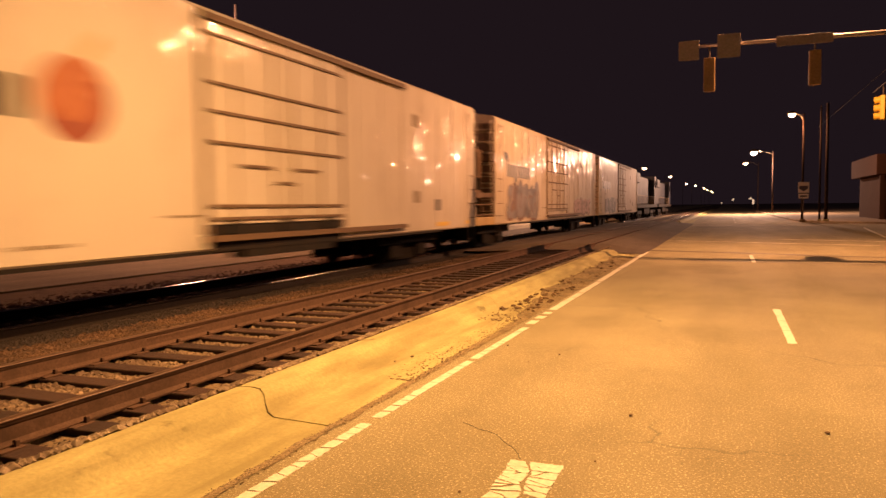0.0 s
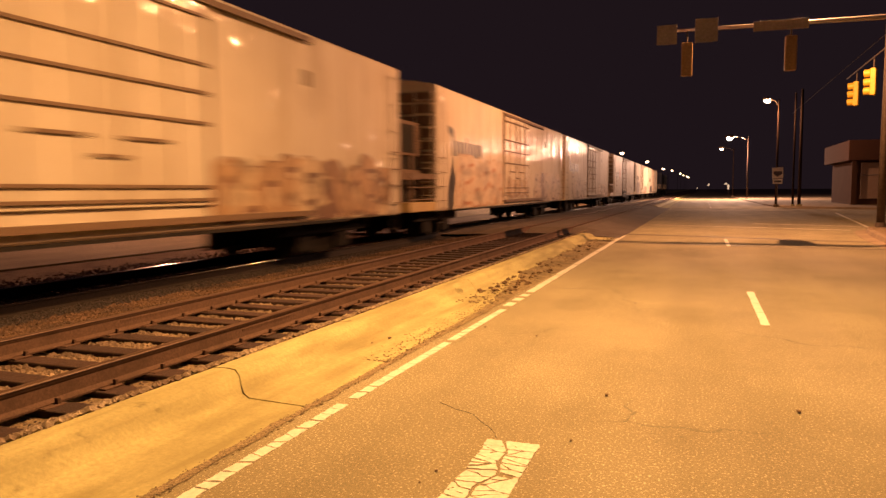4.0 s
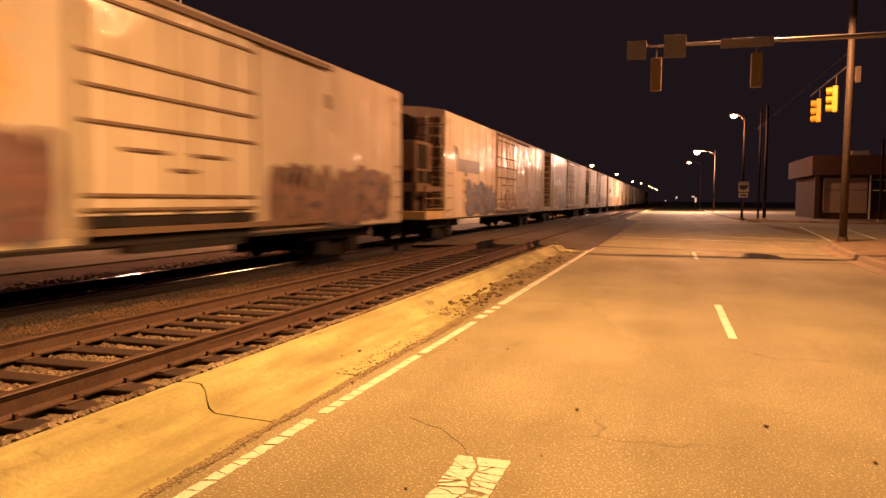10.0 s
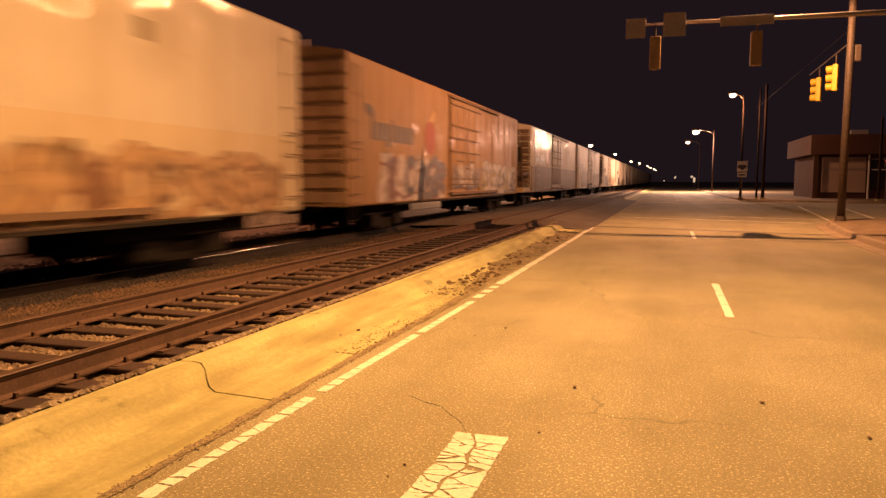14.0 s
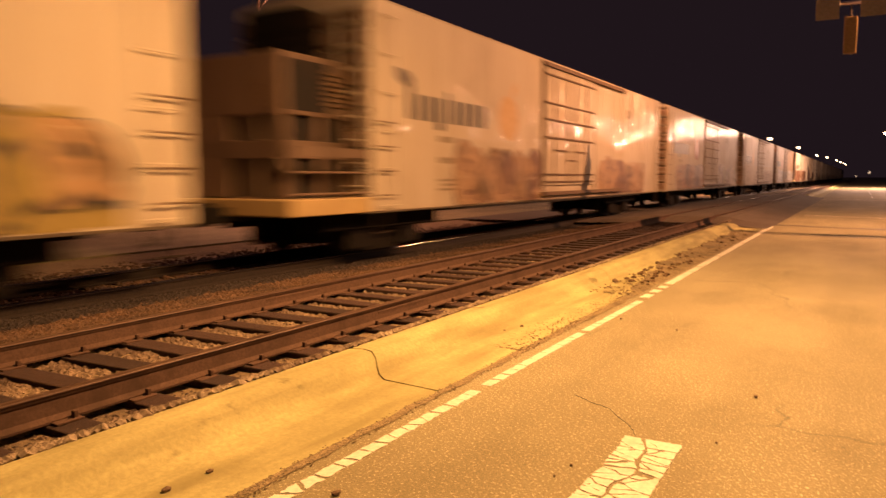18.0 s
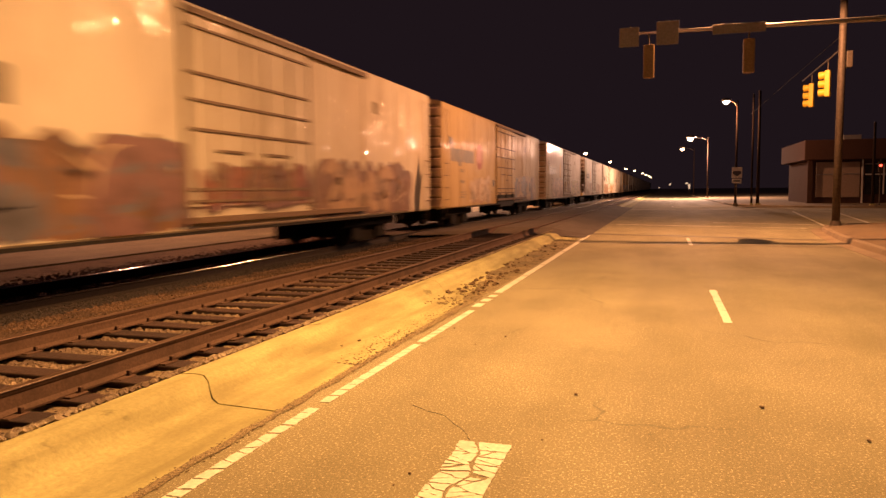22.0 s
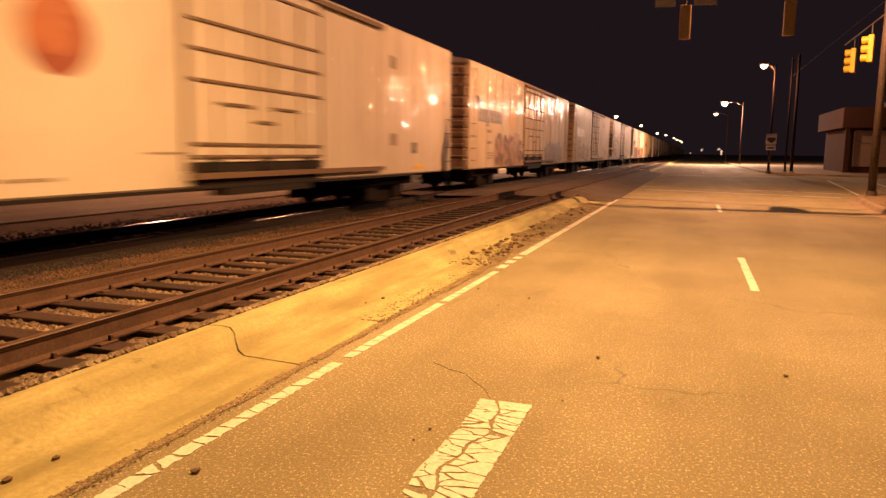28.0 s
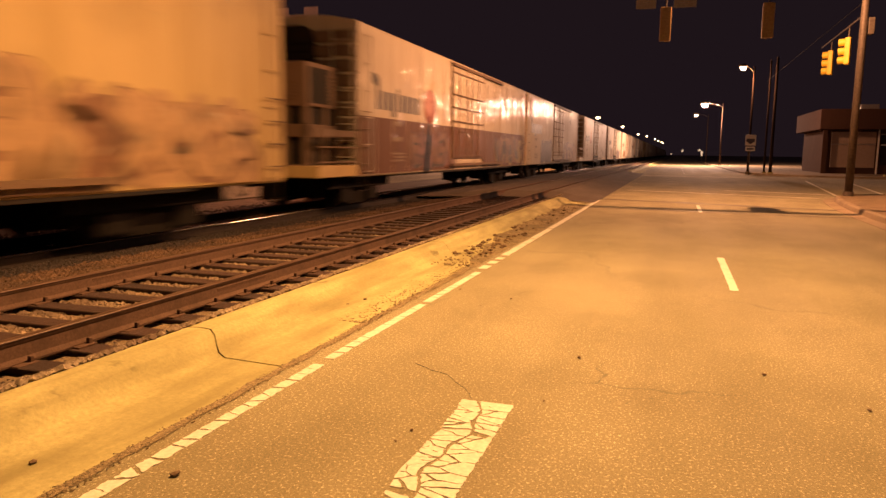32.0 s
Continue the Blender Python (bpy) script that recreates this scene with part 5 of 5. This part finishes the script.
def make_car(front, body, unit, disc_mat, tags, label, lower=None, pit=False, emblem_y=0.0):
    root = thing("refrigerator_car", label, "railway car", "cars of the train", (MAIN, front, RAIL_TOP))

    def add(key, build, material, parent=root, lab="", smooth=False, loc=None):
        return link_mesh(key.split("@")[0], car_mesh(STORE, key + ("/" + material if material else ""), build, material, smooth), parent, lab, loc)

    d = -13.38 if unit else -12.55
    shell = add("body", body_build, body)
    tagged(add("side_seam@%.1f" % d, side_ribs(d), body, shell), kind="stuff")
    tagged(add("roof_rib", roof_ribs, "galv", shell), kind="stuff")
    add("side_sill", sill_build, "black")
    door = add("door", door_build, body, loc=(0, d, 0))
    for z, a, b in DOOR_BARS:
        add("door_bar@%.2f" % (b - a), door_bar(b - a), "seam", door, loc=(0, a, z))
    for y in (0.65, 1.75, 2.45, 3.45):
        add("lock_rod", lock_rod, "rod", door, loc=(0, y, 0))
    for y in (-0.08, DOOR_W + 0.08):
        add("door_seam", door_seam, "seam", loc=(0, d + y, 0))
    add("upper_track", door_track, "seam", loc=(0, d - 0.1, 4.40))
    add("lower_track", door_track, "seam", loc=(0, d - 0.1, 0.82))
    if pit:
        add("door_sill", door_pit, "black", lab="dark recess under the door", loc=(0, d, 0))
    add("ladder@front", ladder(-0.5), body)
    add("ladder@rear", ladder(-BODY_L + 0.5), body)
    for y in (-0.35, -BODY_L + 0.35):
        add("step", step_build, "black", loc=(0, y, 0))
        for k in range(4):
            add("grab_iron", grab_iron, "seam", loc=(0, y, 0.95 + 0.45 * k))
    for y, z in ((-4.9, 3.62), (-4.85, 1.58)):
        add("placard", placard, "data", loc=(0, y, z))
    add("placard", placard, "letters", lab="small dark notice board", loc=(0, -3.3, 1.36))
    if not unit:
        add("placard", placard, "letters", lab="small dark notice board", loc=(0, d - 0.62, 1.62))
    if body == "white_new":
        for y, w in ((-3.4, 1.0), (-0.9, 0.4)):
            add("reflector_strip@%.1f" % w, reflector(w), "signal_yellow", lab="short yellow strip low on the side", loc=(0, y, 0.80))
    if lower:
        add("lower_band@%.1f" % d, lower_band(d), lower, lab="darker lower half")
        add("door_band", lower_door_band, lower, door, "darker lower half")
    y = -20.08 if front > -200 else -20.4
    add("name_leaf", name_leaf, "letters", lab="dark leaf-shaped block", loc=(0, y, 0))
    for k, bar in enumerate(NAME_BARS):
        add("name_bar@%d" % k, name_bar(*bar), "letters", loc=(0, y, 0))
        y += bar[0] + 0.125
    tagged(add("stencil_data", data_bars, "data", lab="small stencilled data"), kind="stuff")
    if disc_mat:
        ye = emblem_y or -15.9
        add("round_emblem", disc, disc_mat, lab="round fruit-coloured emblem", loc=(0, ye, 0))
        if disc_mat == "orange":
            add("emblem_shade", disc_shade, "rust", lab="darker red lower crescent", loc=(0, ye, 0))
        add("emblem_leaf", leaf_mark, "ghost", loc=(0, ye, 0))
    if unit:
        deck = "dim_sooty_pale" if body == "white_new" else "dim_sooty"
        add("platform", platform_build, body if body == "white_new" else "cream", lab="open end platform")
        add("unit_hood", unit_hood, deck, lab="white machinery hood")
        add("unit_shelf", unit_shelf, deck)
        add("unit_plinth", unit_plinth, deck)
        for x in (-UNIT_X + 0.06, UNIT_X - 0.06):
            for y in (UNIT_Y0, (UNIT_Y0 + UNIT_Y1) / 2, UNIT_Y1 - 0.16):
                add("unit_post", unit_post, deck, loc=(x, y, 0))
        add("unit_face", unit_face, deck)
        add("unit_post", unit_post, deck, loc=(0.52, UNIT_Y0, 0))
        tagged(add("unit_vent", unit_vent, "seam"), kind="stuff")
        g = add("end_grille", end_grille, "black", lab="dark grille in the upper end wall")
        for k in range(4):
            add("grille_slat", grille_slat, "truck", g, loc=(0, 0, 3.4 + 0.2 * k))
        if body != "white_new":
            add("unit_opening", unit_opening, "black", lab="dark open machinery bay")
        add("unit_bay", unit_bay, "black")
        add("louvre", unit_louvre, "seam")
        add("handrail@0", platform_rails(HALF_W - 0.08), deck)
        add("handrail@1", platform_rails(-HALF_W + 0.1), deck)
        add("rail_board", rail_panel, deck)
    if not unit:
        add("end_backing", end_backing, "seam", lab="dark sheet standing for the shade between the end ribs")
    for k in range(10):
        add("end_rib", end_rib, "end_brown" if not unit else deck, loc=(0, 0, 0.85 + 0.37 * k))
    add("end_ladder", end_ladder, body)
    tail = BODY_L + (PLAT if unit else 0.0)
    for k, y in enumerate((-4.5, -20.6) if unit else (-3.5, -17.85)):
        tr = add("truck", truck_frame, "truck", loc=(0, y, -MAIN_DROP))
        for dy in (-0.89, 0.89):
            ws = add("wheelset", wheelset_build, "wheel", tr, smooth=False, loc=(0, dy, 0.4475))
    add("coupler", coupler_build, "truck", loc=(0, 0.15, 0))
    c = add("coupler", coupler_build, "truck", loc=(0, -tail - 0.15, 0))
    c.rotation_euler = (0, 0, math.pi)
    add("air_hose", hose_build, "black", loc=(0, 0.0, 0))
    for g in tags:
        graffiti(root, *g)
    return root


def make_loco(front):
    root = thing("locomotive", "dark diesel locomotive at the head of the train", "locomotive", "locomotives", (MAIN, front, RAIL_TOP))
    part("hood", box(-0.9, 0.9, -21.0, -4.6, 1.3, 4.3, 0.12), "loco", root)
    part("cab", prism([(-4.6, 1.3), (-1.9, 1.3), (-1.9, 3.5), (-2.3, 4.6), (-4.6, 4.6)], "x", -1.5, 1.5), "loco", root)
    part("nose", box(-1.0, 1.0, -1.9, -0.5, 1.3, 2.9, 0.15), "loco", root)
    part("frame", box(-1.5, 1.5, -22.0, -0.2, 0.95, 1.3, 0.04), "black", root)
    part("fuel_tank", box(-1.35, 1.35, -14.2, -8.4, 0.25, 0.95, 0.12), "truck", root)
    for s in (-1, 1):
        bm = bmesh.new()
        for k in range(15):
            y = -21.5 + 1.2 * k
            add_tube(bm, (s * 1.48, y, 1.3), (s * 1.48, y, 2.2), 0.018, 0.018, 6)
        add_tube(bm, (s * 1.48, -21.5, 2.2), (s * 1.48, -4.7, 2.2), 0.018, 0.018, 6)
        part("handrail", bm, "rod", root)
        part("cab_window", box(s * 1.5, s * 1.515, -4.2, -2.6, 3.2, 4.1), "glass_dark", root)
    part("radiator", box(-1.25, 1.25, -21.0, -17.2, 3.5, 4.5, 0.08), "loco", root)
    bm = bmesh.new()
    for k in range(5):
        add_tube(bm, (0, -16.0 + 2.2 * k, 4.3), (0, -16.0 + 2.2 * k, 4.45), 0.5, 0.5, 14)
    part("fan", bm, "truck", root)
    for y in (-4.6, -17.8):
        tr = link_mesh("truck", car_mesh(STORE, "truck/truck", truck_frame, "truck"), root, loc=(0, y, -MAIN_DROP))
        for dy in (-1.7, 0.0, 1.7):
            link_mesh("wheelset", car_mesh(STORE, "wheelset/wheel", wheelset_build, "wheel"), tr, loc=(0, dy, 0.4475))
    return root


W_, N_, C_ = "white", "white_new", "cream"
TRAIN = [
    # front at the start, body, unit, emblem, spray (from, to, z0, z1, fill, line, seed), label, lower band, pit
    (70.00, W_, False, None, [(14, 19, .8, 1.9, "grey", "black", 2)], "white refrigerator car behind the locomotives", None, False),
    (46.90, W_, True, None, [(15.2, 20.2, .8, 2.3, "grey", "brown", 3), (2, 7, .8, 1.7, "pink", "brown", 4)], "white refrigerator car with grey spray paint", None, False),
    (22.96, N_, True, "orange", [], "clean white refrigerator car with an orange emblem", None, True),
    (-2.44, W_, False, None, [(13.5, 18.8, .7, 2.0, "faint", "brown", 5), (1.0, 6.8, .7, 1.8, "faint", "brown", 6)], "dirty white refrigerator car with brown tags", None, False),
    (-25.16, W_, True, None, [(13.5, 19.8, .7, 2.6, "faint", "dark_orange", 7), (9.3, 13.0, 1.08, 1.8, "faint", "tan", 49), (.6, 7.6, .7, 2.3, "faint", "brown", 8)], "dirty white refrigerator car with tall faded tags", None, False),
    (-49.73, W_, False, None, [(14.5, 20.5, .7, 2.0, "faint", "brown", 9), (.8, 8.0, .7, 2.0, "tan", "brown", 10, "faint")], "dull white refrigerator car with few tags", None, False),
    (-73.51, W_, True, None, [(12.9, 18.4, .68, 2.35, "black", "slate", 11, "brown"), (9.2, 12.8, 1.08, 2.1, "slate", "black", 12, "faint"), (.8, 7.6, .68, 1.9, "brown", "tan", 13, "tan")], "white refrigerator car with big black spray letters", None, False),
    (-97.92, W_, True, None, [(13.6, 17.6, .75, 2.0, "black", "brown", 14), (.6, 7.4, .75, 1.7, "tan", "grey", 15)], "white refrigerator car with a dark square tag", None, False),
    (-122.30, W_, True, None, [(13.6, 18.8, .75, 2.15, "slate", "black", 16, "brown"), (9.1, 12.6, 1.08, 1.7, "tan", "brown", 47), (1.6, 8.8, .75, 2.0, "tan", "brown", 17, "faint")], "white refrigerator car with grey block tags", None, False),
    (-148.45, W_, False, "ghost", [(13.0, 18.4, .75, 2.5, "brown", "slate", 18, "purple"), (1.0, 7.6, .75, 2.2, "brown", "black", 19, "brown")], "white refrigerator car with a worn emblem and dark tags", None, True),
    (-171.35, W_, True, "orange", [], "two-tone refrigerator car, white over brown", "brown", False),
    (-197.08, "peach", False, "rust", [(13.2, 19.6, .68, 2.2, "slate", "purple", 20, "silver"), (8.4, 12.3, 1.08, 2.0, "grey", "slate", 48, "silver"), (.5, 8.0, .68, 2.15, "silver", "slate", 21, "olive")], "cream refrigerator car with blue and yellow lettering", None, False),
    (-221.25, W_, False, "ghost", [(12.8, 14.6, .68, 1.7, "faint", "brown", 23), (1.0, 8.0, .68, 1.9, "tan", "brown", 22, "faint")], "two-tone refrigerator car, white over dull tan", "tan_band", False),
    (-245.84, W_, False, "orange", [(12.9, 19.5, .68, 2.0, "tan", "brown", 24, "dark_orange"), (.3, 8.0, .68, 2.1, "faint", "brown", 25, "olive")], "white refrigerator car with brown bubble lettering", None, False),
    (-269.11, W_, True, "ghost", [(13.6, 18.4, .68, 2.1, "tan", "brown", 26), (2.6, 8.4, .68, 1.95, "tan", "brown", 27, "tan")], "white refrigerator car with faint brown blocks", None, False),
    (-294.90, W_, False, "ghost", [(13.2, 18.8, .68, 2.2, "orange", "brown", 28, "dark_orange"), (9.0, 12.5, 1.08, 2.0, "olive", "brown", 30, "tan"), (1.0, 7.8, .68, 2.2, "tan", "black", 29, "olive")], "white refrigerator car with orange spray lettering", None, False),
    (-319.76, C_, False, "orange", [(14.0, 17.6, .8, 1.9, "faint", "tan", 31), (1.4, 8.0, .68, 2.15, "tan", "purple", 32, "grey")], "cream refrigerator car with silver outlined letters", None, True),
    (-342.87, W_, True, None, [(13.4, 19.2, .68, 2.3, "purple", "slate", 33, "brown"), (9.2, 13.1, 1.08, 1.9, "brown", "purple", 35, "red"), (2.0, 8.8, .68, 2.2, "tan", "brown", 34, "brown")], "white refrigerator car with grey and red lettering", None, False),
    (-367.85, N_, True, "orange", [], "clean white refrigerator car with an orange emblem", None, True),
    (-392.39, W_, False, "ghost", [(14.0, 18.0, .8, 1.9, "tan", "brown", 36)], "yellowed refrigerator car with ribbed ends", None, False),
    (-416.59, W_, False, "ghost", [(13.0, 18.0, .68, 2.15, "brown", "tan", 38, "tan"), (2.0, 7.4, .8, 1.9, "grey", "brown", 39)], "white refrigerator car with dull brown spray paint", None, True),
    (-440.37, N_, True, "orange", [], "clean white refrigerator car with an orange emblem", None, True),
    (-466.16, W_, False, None, [(13.2, 17.2, .75, 2.2, "slate", "grey", 40), (1.6, 8.0, .75, 2.2, "tan", "brown", 41, "purple")], "white refrigerator car with a slate-coloured blob tag", None, False),
    (-488.44, W_, True, "orange", [(13.0, 17.6, .8, 2.0, "brown", "black", 42, "purple"), (1.0, 6.6, .8, 2.1, "black", "olive", 43, "brown")], "two-tone refrigerator car, white over brown", "brown", False),
    (-513.84, C_, False, None, [(1.0, 9.0, .70, 2.3, "tan", "brown", 44, "tan")], "yellowed refrigerator car with rusty tags", None, False),
]
CARS = []
EMBLEM_Y = {-171.35: -15.4, -197.08: -14.9, -148.45: -14.1, -245.84: -14.8, -269.11: -15.7, -294.90: -14.5, -416.59: -15.0, -392.39: -14.8}
for front, body, unit, emblem, tags, label, lower, pit in TRAIN:
    CARS.append((make_car(front, body, unit, emblem, tags, label, lower, pit, EMBLEM_Y.get(front, 0.0)), front))
for front in (93.6, 117.0):
    CARS.append((make_loco(front), front))


def motions():
    for ob, front in CARS:
        walk(ob, [(t, pose(MAIN, front + SPEED * t - SLOWING * t * t, RAIL_TOP)) for t in range(0, 33, 4)])


motions()
